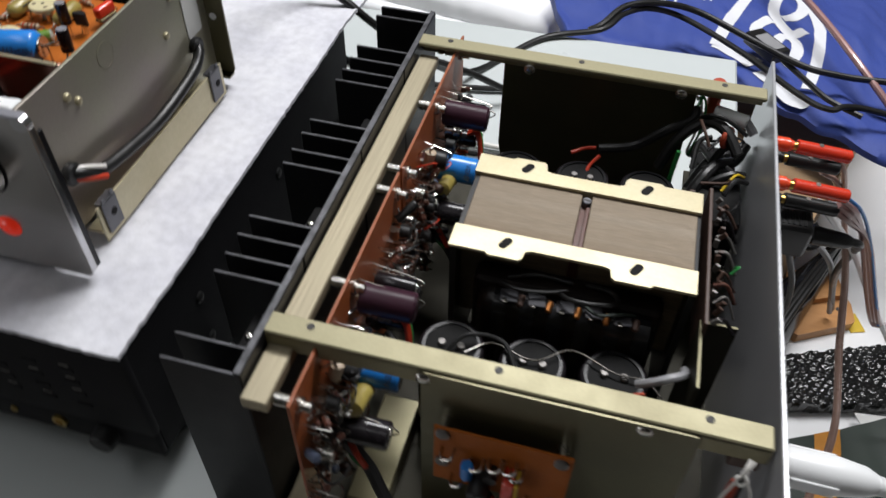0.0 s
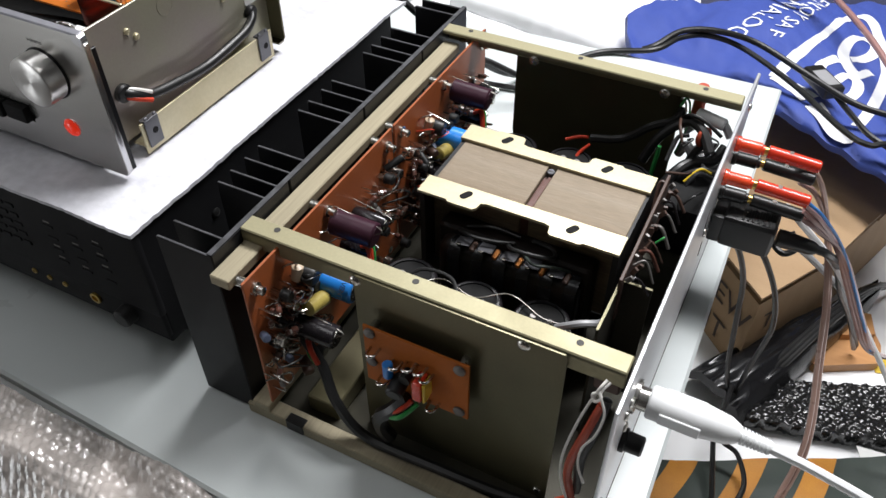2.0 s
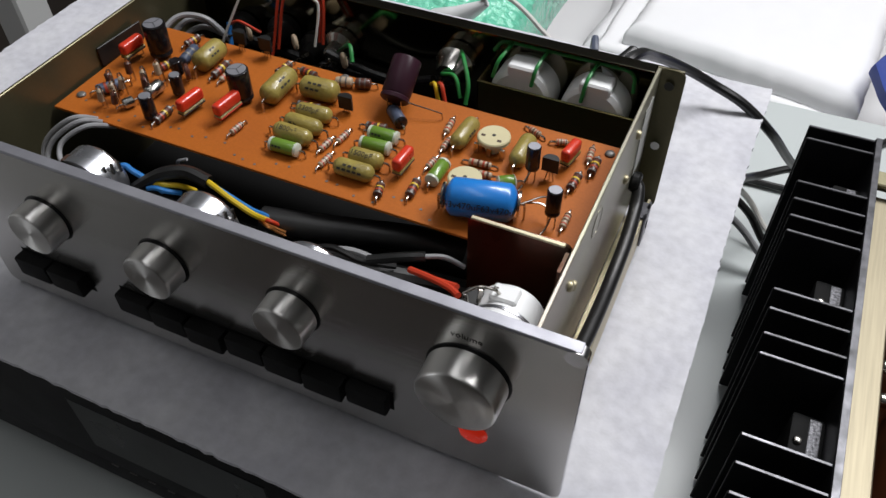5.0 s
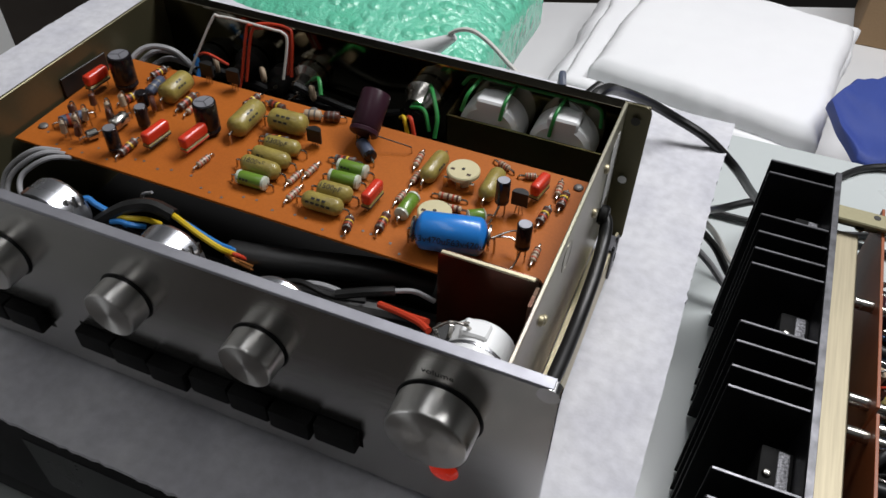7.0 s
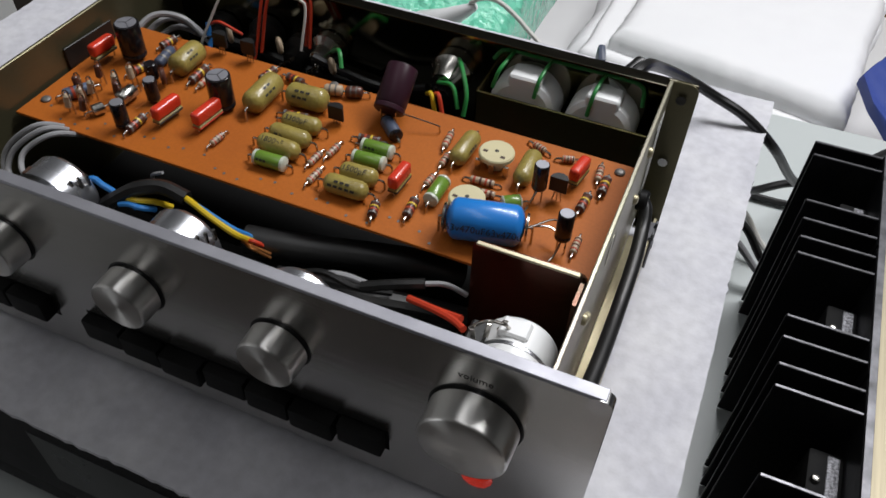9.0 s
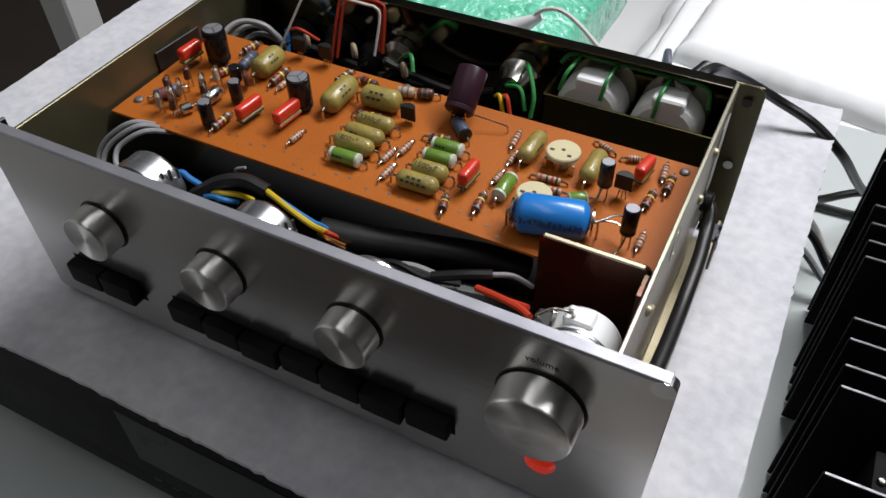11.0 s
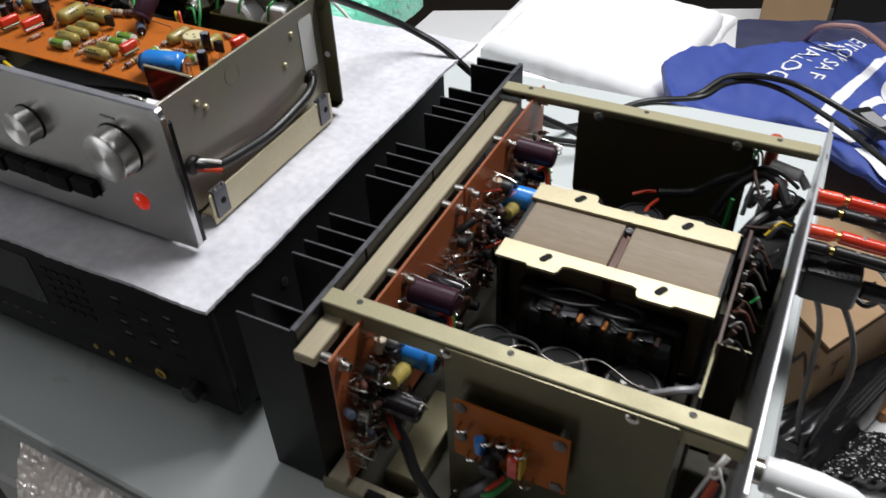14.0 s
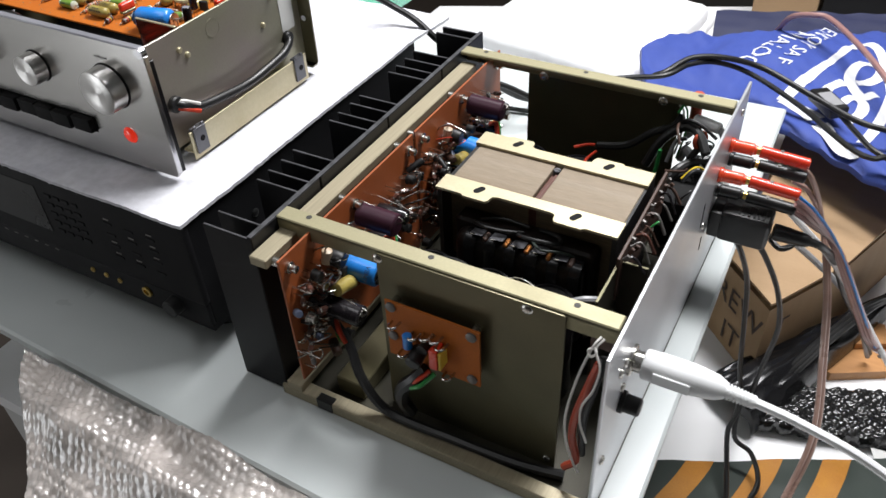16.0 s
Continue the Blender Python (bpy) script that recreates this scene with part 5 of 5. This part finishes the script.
    ([(240, 212, 126), (246, 222, 132), (256, 232, 124)], 1.8, "rubber"),
):
    part("wire", tube(pts, r), m, amp)
CORNER = random.Random(21)
for k in range(14):
    p = Vector((CORNER.uniform(222, 256), CORNER.uniform(205, 296), CORNER.uniform(96, 146)))
    q = p + Vector((CORNER.uniform(-22, 22), CORNER.uniform(-26, 26), CORNER.uniform(-26, 10)))
    q.x = min(256, max(218, q.x))
    mid = (p + q) / 2 + Vector((CORNER.uniform(-8, 8), CORNER.uniform(-8, 8), CORNER.uniform(0, 10)))
    mid.x = min(257, mid.x)
    part("wire", tube([p, mid, q], CORNER.uniform(0.7, 2.0)), CORNER.choice(("rubber", "rubber", "rubber", "grey_wire", "grey_wire", "tin", "tag", "tag", "green_wire")), amp)
for pts, r, m in (
    ([(196, 262, 100), (206, 270, 124), (222, 276, 138), (236, 268, 140), (248, 254, 130)], 4.2, "rubber"),
    ([(216, 226, 92), (226, 240, 112), (236, 256, 116), (250, 270, 112), (256, 282, 120)], 4.4, "rubber"),
    ([(220, 292, 96), (226, 282, 112), (236, 272, 108), (250, 262, 96)], 4.0, "grey_wire"),
    ([(222, 262, 84), (232, 276, 100), (244, 286, 104), (256, 292, 100)], 4.0, "rubber"),
    ([(212, 290, 150), (217, 288, 146), (219, 285, 128), (216, 284, 104)], 0.9, "white_wire"),
    ([(214, 292, 152), (220, 289, 146), (222, 286, 126), (218, 284, 100)], 0.9, "green_wire"),
):
    part("wire", tube(pts, r, 10), m, amp)
part("corner_block", box(224, 205, 62, 257, 258, 108, 4, 2), "matt_black", amp, "black block added to darken the far corner")
part("corner_block", box(226, 262, 62, 257, 312, 92, 4, 2), "matt_black", amp)
part("insulating_tube", lathe((228, 288, 141), (1, -0.35, 0.02), [(0, 4), (1, 5), (24, 5), (25, 4)], 16), "white_plastic", amp, "white insulating tube")
part("corner_shade_plate", box(222, 190, 60, 258, 312, 62, 0.5), "olive_dark", amp)
part("ceramic_capacitor", join(cyl((237, 268, 134), (241, 266, 134.5), 8.5, 18, 1.2)), "band", amp)
part("varistor", cyl((226, 296, 134), (226, 296, 162), 5, 14, 1), "band", amp)

# ---- plugs and cables at the rear panel ----
for (y, z, c), end in zip(((271, 134, "red"), (283, 113, "rubber"), (240, 123, "red"), (246, 104, "rubber")), ((300, 122), (306, 102), (262, 108), (264, 90))):
    d = Vector((60, 0.10 * 60, -0.12 * 60)).normalized()
    p = Vector((288, y + 2, z - 1))
    pl = thing("banana_plug", tuple(p), "red banana plug on a speaker cable" if c == "red" else "black banana plug on a speaker cable", "plug", "speaker plugs")
    part("sleeve", lathe(p, d, [(0, 4.6), (0.6, 5.2), (39, 5.2), (40, 4.4)], 18), c, pl)
    part("tip", lathe(p, -d, [(0, 2), (5, 2)], 10), "gold", pl)
    part("clamp_screw", cyl(p + d * 17 + Vector((0, 0, 4.6)), p + d * 17 + Vector((0, 0, 5.5)), 1.8, 10), "steel", pl)
for pts in (
    [(314, 288, 122), (332, 294, 105), (350, 303, 60), (371, 288, 0), (386, 265, -60), (400, 219, -120), (394, 178, -170), (380, 120, -218)],
    [(318, 292, 100), (334, 297, 88), (354, 305, 50), (375, 290, -8), (390, 267, -66), (404, 221, -126), (398, 180, -174), (386, 122, -220)],
):
    solo("speaker_cable", tube(pts, 2.4, 8, 8), "clear_cable", "clear speaker cable with copper strands", "cable", group="speaker cables")
for q in range(3):
    pts = [(326, 248 + 3 * q, 112 - 8 * q), (342, 256 + 2 * q, 95 - 6 * q), (366 + 2 * q, 280, 50), (402 + 3 * q, 303, -30), (428 + 3 * q, 320, -82), (470 + 3 * q, 385, -150), (560, 470, -240)]
    solo("speaker_cable", tube(pts, 2.6, 8, 8), "pink_cable", "pinkish clear speaker cable", "cable", group="speaker cables")
solo("blue_wire", tube([(328, 246, 116), (344, 253, 100), (370, 278, 53), (408, 300, -28), (432, 316, -80)], 1.3), "blue_wire", "thin blue wire beside the speaker cable", "wire")
solo("white_cable", tube([(314, 256, 100), (329, 267, 80), (371, 298, 20), (420, 320, -60), (474, 319, -140), (520, 300, -240)], 2.8), "white_plastic", "white cable hanging from behind the rear panel", "cable")

iec = thing("mains_plug", (264, 244, 70), "black mains plug in the rear panel", "plug")
part("body", join(box(264, 232, 64, 274, 260, 90, 2, 2), box(272, 230.5, 62, 314, 261.5, 92, 6, 3)), "rubber", iec)
for k in range(6):
    part("grip_rib", box(286 + 4 * k, 235, 91.6, 288 + 4 * k, 257, 92.6, 0.3), "rubber", iec)
part("strain_relief", lathe((316, 246, 76), (1, 0.12, -0.12), [(0, 7), (4, 7.4), (26, 6), (30, 4.6)], 16), "rubber", iec)
part("cable", tube([(344, 249, 73), (356, 258, 64), (372, 300, 20), (393, 360, -60), (420, 420, -140), (449, 460, -220)], 3.6), "rubber", iec)

din = thing("signal_plug", (266, 17, 110), "white signal plug with a ribbed strain relief", "plug")
part("shell", lathe((264, 17, 116), (1, 0, 0.02), [(0, 7.5), (10, 7.5)], 20), "steel", din, "steel plug shell")
part("body", lathe((272, 17, 116.2), (1, 0, 0.02), [(0, 9.5), (1, 10.4), (32, 10.4), (46, 8.4), (50, 6.6), (52, 5.6)], 24), "white_plastic", din)
for y in (6.2, 26.4):
    part("grip", box(280, y, 112, 304, y + 1.4, 121, 0.5), "white_plastic", din)
part("strain_relief", lathe((322, 17, 117.2), (1, 0, -0.08), [(0, 5.4)] + [(1.5 + 2.1 * k + q, r) for k in range(9) for q, r in ((0, 5.4 - 0.12 * k), (1.1, 5.4 - 0.12 * k), (1.2, 4.0), (2.0, 4.0))], 16), "white_plastic", din)
part("cable", tube([(340, 17, 116), (370, 16, 112), (414, 15, 99), (470, 10, 70), (540, 0, 10), (600, -5, -100), (640, 0, -244)], 3.0), "white_plastic", din)

solo("black_cable", tube([(-163, 216, 228), (-153, 238, 239), (-147, 285, 212), (-132, 325, 183), (-113, 342, 165), (-87, 345, 152), (-62, 352, 128), (-34, 402, 68), (0, 480, 8), (60, 574, 4), (123, 602, 10), (146, 642, 12), (175, 674, 6), (219, 691, -10), (291, 649, -20), (352, 585, -22), (384, 565, -22), (424, 580, -24), (600, 600, -60)], 3.5, 10, 8), "rubber", "black power cord from the preamplifier across the table", "cable")
solo("black_cable", tube([(110, 604, 6), (124, 614, 11), (145, 648, 18), (182, 675, 14), (231, 698, -2), (301, 674, -16), (358, 642, -20), (403, 636, -22), (520, 640, -30), (640, 660, -120)], 3.8, 10, 8), "rubber", "second black mains cord lying over the blue bag", "cable")
ad = thing("inline_switch", (322, 690, -30), "black in-line cord switch lying on the blue bag", "switch")
part("body", moved(box(-28, -13, 0, 28, 13, 16, 4, 3), pose(320, 688, -36, 0, 0, -52)), "rubber", ad)
part("label", moved(box(-14, -9, 16, 20, 9, 16.4, 0.1), pose(320, 688, -36, 0, 0, -52)), "grey_wire", ad, "grey moulded plate")
part("cord", tube([(338, 664, -28), (350, 645, -28), (365, 618, -26), (385, 590, -26), (420, 570, -28)], 3.4), "rubber", ad)
SIGNAL = (
    ([(-96, 330, 112), (-78, 340, 92), (-62, 380, 66), (-30, 414, 58), (6, 432, 40), (70, 452, 8), (170, 470, 4)], 3.4, "rubber", "black signal cable that runs behind the amplifier"),
    ([(-100, 330, 104), (-84, 352, 80), (-60, 380, 40), (-34, 372, 16), (10, 368, 6), (90, 366, 5), (160, 362, 5)], 2.6, "white_wire", "pale signal cable behind the heat sinks"),
    ([(-104, 330, 96), (-84, 342, 78), (-58, 352, 50), (-34, 346, 24), (0, 350, 7), (80, 352, 6), (150, 348, 5)], 3.2, "rubber", "black signal cable that runs behind the amplifier"),
    ([(-110, 330, 84), (-88, 338, 66), (-60, 344, 40), (-32, 340, 16), (6, 340, 6), (80, 342, 5)], 3.0, "grey_wire", "grey signal cable that runs behind the amplifier"),
    ([(-112, 430, 6), (-70, 448, 5), (-20, 452, 5), (60, 470, 5), (160, 520, 5)], 3.0, "rubber", "black cable lying on the glass behind the amplifier"),
)
for pts, r, m, words in SIGNAL:
    solo("signal_cable", tube(pts, r, 10, 8), m, words, "cable", group="signal cables")
solo("pink_cable", tube([(214, 930, -50), (232, 906, -14), (262, 896, -2), (288, 884, 0), (338, 806, 0), (378, 734, -4), (430, 640, -20), (520, 560, -80)], 4.2, 10, 8), "pink_cable", "pinkish clear speaker cable arching over the bag", "cable", group="speaker cables")

# ---- behind the table ----


LOWER = ((57, 738), (79, 690), (262, 652), (330, 618), (421, 556), (486, 512))
UPPER = ((39, 788), (68, 852), (220, 939), (340, 1000), (430, 1036), (500, 1060))


def along(line, u):
    k = min(int(u * 5), 4)
    w = u * 5 - k
    return [line[k][i] * (1 - w) + line[k + 1][i] * w for i in (0, 1)]


def bag_z(x, y):
    folds = 9 * noise.noise((x * 0.008, y * 0.008, 3)) + 9 * noise.noise((x * 0.028, y * 0.010, 8)) + 5 * noise.noise((x * 0.05 + y * 0.03, y * 0.02, 5))
    return -50 + folds + 10 * math.exp(-((x - 300) / 140) ** 2 - ((y - 840) / 120) ** 2)


def bag_top(u, v):
    (x0, y0), (x1, y1) = along(LOWER, u), along(UPPER, u)
    x, y = x0 + (x1 - x0) * v, y0 + (y1 - y0) * v
    rim = min(v, 1 - v, u * 8)
    return x, y, bag_z(x, y) - 7 * max(0.0, 1 - rim * 14) ** 2


def ribbon(pts, width):
    """A printed band that lies on the bag."""
    pts = spline([(x, y, 0) for x, y in pts], 5)
    V, F = [], []
    for i, p in enumerate(pts):
        d = (pts[min(i + 1, len(pts) - 1)] - pts[max(i - 1, 0)]).normalized()
        for s in (-0.5, 0, 0.5):
            q = p + Vector((-d.y, d.x, 0)) * width * s
            V.append(Vector((q.x, q.y, bag_z(q.x, q.y) + 1.0)))
    for i in range(len(pts) - 1):
        for k in (0, 1):
            F.append([3 * i + k, 3 * i + 3 + k, 3 * i + 4 + k, 3 * i + 1 + k])
    return V, F


bag = thing("carrier_bag", (300, 820, -250), "blue woven carrier bag with white printing, half folded", "bag")
part("cloth", sheet(bag_top, 90, 60, lambda u, v: 8 + 80 * min(1.0, max(0.0, 4 * (v - 0.25)), 4 * (1 - v), 1.5 * u)), "cloth", bag, smooth=60)
part("back_panel", sheet(lambda u, v: (128 + 370 * u - 14 * v, 872 + 170 * u + (75 - 30 * u) * v + 5 * noise.noise((u * 6, v * 2, 3)), -62 + 22 * v + 6 * noise.noise((u * 9, v * 3, 6))), 40, 10, 6), "cloth_shaded", bag, "back of the bag, its shade put into a dark navy", smooth=60)
part("emblem_frame", ribbon([(263, 704), (272, 740), (281, 772), (302, 832), (324, 902)], 15), "cloth_white", bag)
part("emblem_frame", ribbon([(324, 900), (336, 922), (352, 922), (366, 888), (382, 815), (392, 770)], 14), "cloth_white", bag)
part("emblem_frame", ribbon([(392, 776), (390, 740), (384, 690), (372, 640)], 14), "cloth_white", bag)
part("emblem_frame", ribbon([(264, 712), (280, 704), (296, 694), (312, 676)], 26), "cloth_white", bag)
part("emblem_frame", ribbon([(318, 664), (332, 646), (350, 622), (370, 604)], 22), "cloth_white", bag)
part("emblem_mark", ribbon([(346, 788), (368, 800), (371, 834), (354, 852), (337, 826), (337, 788), (356, 754), (374, 764)], 15), "cloth_white", bag)
part("emblem_mark", ribbon([(331, 778), (314, 764), (315, 736), (332, 726), (345, 744), (360, 738), (361, 708), (346, 692)], 15), "cloth_white", bag)
for words, size, start, end in (("ENJOY SA F", 31, (280, 957), (222, 770)), ("ANALOG", 38, (246, 936), (176, 784))):
    ex = Vector((end[0] - start[0], end[1] - start[1], 0)).normalized()
    ob = lettering(words, size, (*start, 0), ex, (-ex.y, ex.x, 0), "cloth_white", bag)
    for v in ob.data.vertices:
        p = v.co / MM + BASE[bag]
        v.co.z = (bag_z(p.x, p.y) + 1.2 - BASE[bag].z) * MM

# each pad: its four corners from near left anticlockwise, the height of its top, its thickness
PADS = (((-330, 838), (20, 782), (64, 1180), (-320, 1230), -134, 115), ((-302, 812), (38, 752), (92, 1150), (-292, 1200), -121, 12), ((-268, 826), (46, 768), (76, 1090), (-236, 1150), -88, 33))
for k, (fl, fr, br, bl, z, deep) in enumerate(PADS):
    def roll(u, v, fl=fl, fr=fr, br=br, bl=bl, z=z, k=k, deep=deep):
        """Soft foam: rounded rims, wavy sides, a slightly uneven top."""
        near, far = Vector(fl).lerp(Vector(fr), u), Vector(bl).lerp(Vector(br), u)
        q = near.lerp(far, v)
        rim = min(min(u, 1 - u) * 320, v * 330, (1 - v) * 330) / min(26.0, deep * 0.6)
        drop = min(26.0, deep * 0.5) * max(0.0, 1 - rim) ** 2
        wave = 5 if k == 2 else 9
        x = q.x + wave * noise.noise((q.y * 0.012, k, 0)) + 2 * noise.noise((q.y * 0.06, k, 5))
        y = q.y + wave * noise.noise((q.x * 0.011, 0, k)) + 2 * noise.noise((q.x * 0.05, 0, k))
        return x, y, z - drop + (4 * noise.noise((q.x * 0.006, q.y * 0.006, k)) + 1.5 * noise.noise((q.x * 0.03, q.y * 0.03, k)) if k == 2 else 0)
    solo("foam_pad", sheet(roll, 60, 60, deep), "foam_roll", ("thick", "thin", "thick")[k] + " white packing foam stacked on the desk", "packing foam", group="stacked foam", smooth=80)

carton = thing("brown_carton", (176, 1425, -250), "plain brown carton standing at the back of the desk", "box")
part("body", box(114, 1350, -250, 238, 1500, -40, 2), "card", carton)
part("lid_flap", box(113, 1349, -62, 239, 1501, -38, 2), "card", carton)
solo("black_case", box(246, 1350, -250, 640, 1560, -20, 6, 2), "black_case", "black case standing at the back of the desk", "case")

# ---- lower right: box, cables, wood, wraps ----
cb = thing("cardboard_box", (340, 470, -250), "brown cardboard box with dark printed letters on its sides", "box")
SIDE = [(250, 465), (331, 384), (392, 488), (472, 698), (545, 886), (470, 1040), (276, 1040), (276, 520)]
part("body", plate(SIDE, (0, 0, -250), (1, 0, 0), (0, 1, 0), 116), "card", cb)
part("flap", plate([(248, 466), (331, 382.5), (394, 487), (430, 582), (282, 640), (277, 560)], (0, 0, -133.5), (1, 0, 0), (0, 1, 0.02), 3.5), "card", cb, "closed cardboard flap")
part("flap", plate([(283, 645), (432, 586), (474, 697), (547, 886), (472, 1042), (277, 1042)], (0, 0, -133.5), (1, 0, 0), (0, 1, 0), 3.5), "card", cb, "closed cardboard flap")
for words, size, start, ex, out in (("REW", 44, (262.5, 452, -186), (0.707, -0.707, 0), (-0.6, -0.6, 0)), ("IT", 44, (281, 433.5, -238), (0.707, -0.707, 0), (-0.6, -0.6, 0)), ("T", 40, (340, 399.4, -188), (0.506, 0.863, 0), (0.7, -0.4, 0))):
    lettering(words, size, Vector(start) + Vector(out), Vector(ex), (0, 0, 1), "card_ink", cb)
wb = thing("wood_block", (440, 460, -250), "small pine board with a drilled hole", "wood")
part("board", plate([(411, 426), (416, 424), (478, 459), (482, 464), (480, 490), (460, 532), (405, 524)], (0, 0, -250), (1, 0, 0), (0, 1, 0), 13), "wood", wb)
part("block", plate([(420, 470), (470, 496), (462, 528), (408, 520)], (0, 0, -236.8), (1, 0, 0), (0, 1, 0), 9), "wood", wb)
part("hole", cyl((464, 478, -236.9), (464, 478, -236.6), 3, 12), "ink", wb)
solo("tape_piece", moved(box(-9, -14, 0, 9, 14, 1, 0.3), pose(485, 472, -249.5, 0, 0, 20)), "yellow", "torn piece of yellow tape", "tape")


def bubbles(x, y, pitch, height):
    """Rows of small domes, every second row shifted by half a pitch."""
    row = round(y / (pitch * 0.866))
    dx = (x - (row % 2) * pitch / 2) / pitch
    dx = (dx - round(dx)) * pitch
    dy = y - row * pitch * 0.866
    d = (dx * dx + dy * dy) / (pitch * 0.44) ** 2
    return height * math.sqrt(1 - d) if d < 1 else 0.0


def wrap_black(u, v):
    x, y = 352 + 230 * u, 305 + 62 * u + (62 + 30 * u) * v
    return x, y, -230 + 8 * noise.noise((x * 0.02, y * 0.02, 2)) + 4 * noise.noise((x * 0.09, y * 0.09, 9)) + bubbles(x, y, 8.5, 2.4)


solo("black_bubble_wrap", sheet(wrap_black, 130, 50, 16), "bubble_black", "crumpled glossy black bubble wrap", "bubble wrap", smooth=80)


def pouch_at(x, v):
    y = 60 + (161 + 0.53 * (x - 287)) * v
    return x + 8 * v, y, -224 + 6 * noise.noise((x * 0.01, y * 0.01, 6)) + 2 * noise.noise((x * 0.04, y * 0.03, 2)) - 10 * (2 * v - 1) ** 2


pz = thing("striped_pouch", (390, 110, -250), "dark green pouch with orange stripes", "pouch")
part("cloth", sheet(lambda u, v: pouch_at(225 + 275 * u, v), 50, 30, 30), "fabric", pz, smooth=60)
for x0 in (262, 327, 392):
    part("stripe", sheet(lambda u, v, x0=x0: (Vector(pouch_at(x0 + 27 * u + 26 * v + 2 * math.sin(9 * v), v)) + Vector((0, 0, 0.7))).to_tuple(), 8, 30, 0.4), "fabric_orange", pz, "woven orange stripe", smooth=60)
HANGING = (
    [(283, 249, 62), (295, 263, 30), (305, 285, -20), (312, 303, -90), (321, 314, -170), (337, 318, -232)],
    [(300, 252, 62), (316, 266, 30), (334, 283, -20), (344, 301, -80), (341, 316, -150), (337, 322, -226)],
    [(308, 262, 66), (314, 268, 52), (325, 262, 48), (334, 272, 50), (326, 280, 58)],
    [(332, 318, -200), (330, 270, -196), (328, 247, -194), (337, 214, -206), (347, 181, -222), (352, 140, -240)],
    [(330, 300, -206), (336, 250, -202), (356, 242, -208), (370, 216, -214), (366, 190, -220), (350, 150, -236)],
)
for pts in HANGING:
    solo("loose_cable", tube(pts, 2.7), "rubber", "black cable hanging behind the table edge", "cable", group="hanging cables")
solo("grey_cable", tube([(331, 289, 40), (358, 345, -20), (393, 389, -80), (420, 424, -140), (449, 460, -226)], 3.2), "grey_wire", "grey cable slanting down to the desk", "cable")


def pouch_black(u, v):
    """A crumpled black plastic bag, wide at the near end and narrowing to a twist."""
    w = 66 * (1 - v) ** 0.8 + 16
    x = 318 + 140 * v + (u - 0.5) * w * 0.82
    y = 318 + 240 * v - (u - 0.5) * w * 0.57
    fold = 11 * abs(noise.noise((u * 4, v * 3, 2))) + 4 * noise.noise((u * 7, v * 7, 4)) + 0.6 * noise.noise((u * 16, v * 20, 6))
    return x, y, -232 + 24 * math.sin(math.pi * u) ** 0.6 + fold + 8 * v


solo("black_plastic_bag", sheet(pouch_black, 40, 50, 14), "black_film", "crumpled black plastic bag lying on the desk", "plastic bag", smooth=70)
for k in range(3):
    solo("loose_cable", tube([(356 + 6 * k, 360, -216), (392 + 5 * k, 430, -196), (420 + 5 * k, 486, -190), (452, 540, -194 - 5 * k), (486, 600, -232)], 3.0), "rubber", "black cable lying over the plastic bag", "cable", group="hanging cables")
solo("white_paper", plate([(470, 330), (500, 250), (560, 250), (560, 340)], (0, 0, -236), (1, 0, 0), (0, 1, 0), 1), "paper", "sheet of white paper on the desk", "paper")


# ---- bubble wrap in front of the table ----
def wrap_front(u, v):
    """Heaped film: a fold along the table edge, a hollow behind it and cushions of uneven height."""
    w = 1 - v
    x = -229 + 210 * w + (560 - 210 * w) * u
    y = -112 - 210 * w + 4 * noise.noise((u * 9, 0, 3)) - 0.03 * max(0.0, x)
    fold = 15 * math.exp(-((y + 152 + 0.05 * x + 9 * noise.noise((x * 0.011, 0, 2))) / 17) ** 2)
    ridge = 12 * abs(noise.noise((x * 0.008 + y * 0.012, y * 0.016, 5)))
    z = 5 - 88 * w + fold + ridge + 3 * noise.noise((x * 0.03, y * 0.05, 5)) + 1.8 * noise.noise((x * 0.07, y * 0.07, 7))
    full = 1.9 + 1.8 * noise.noise((x * 0.09, y * 0.09, 8))
    return x, y, z + bubbles(x + 7 * noise.noise((x * 0.03, y * 0.03, 1)), y + 7 * noise.noise((x * 0.03, y * 0.03, 4)), 8.0, max(0.3, full))


solo("bubble_wrap", sheet(wrap_front, 330, 130, 40), "bubble", "clear glossy bubble wrap heaped in front of the table", "bubble wrap", smooth=80)


def wrap_green(u, v):
    x, y = -650 + 330 * u, 470 + 260 * v
    return x, y, 50 + 44 * (math.sin(math.pi * u) * math.sin(math.pi * v)) ** 0.5 + 5 * noise.noise((x * 0.012, y * 0.012, 5)) + 1.0 * noise.noise((x * 0.08, y * 0.08, 2))


solo("green_bubble_wrap", sheet(wrap_green, 90, 70, 50), "bubble_green", "green bubble wrap pouch lying behind the receiver", "bubble wrap", smooth=80)
wp = thing("signal_lead", (-390, 470, 80), "white plug and cord curling up behind the preamplifier", "cable")
part("plug", lathe((-392, 478, 66), (56, 2, 40), [(0, 17), (6, 18), (30, 11), (55, 6), (66, 3.4)], 24), "white_plastic", wp, "white conical plug")
part("cord", tube([(-344, 480, 106), (-334, 480, 113), (-320, 480, 115), (-304, 478, 109), (-284, 474, 96), (-266, 468, 82), (-250, 450, 44), (-242, 430, 4)], 2.2), "white_wire", wp)
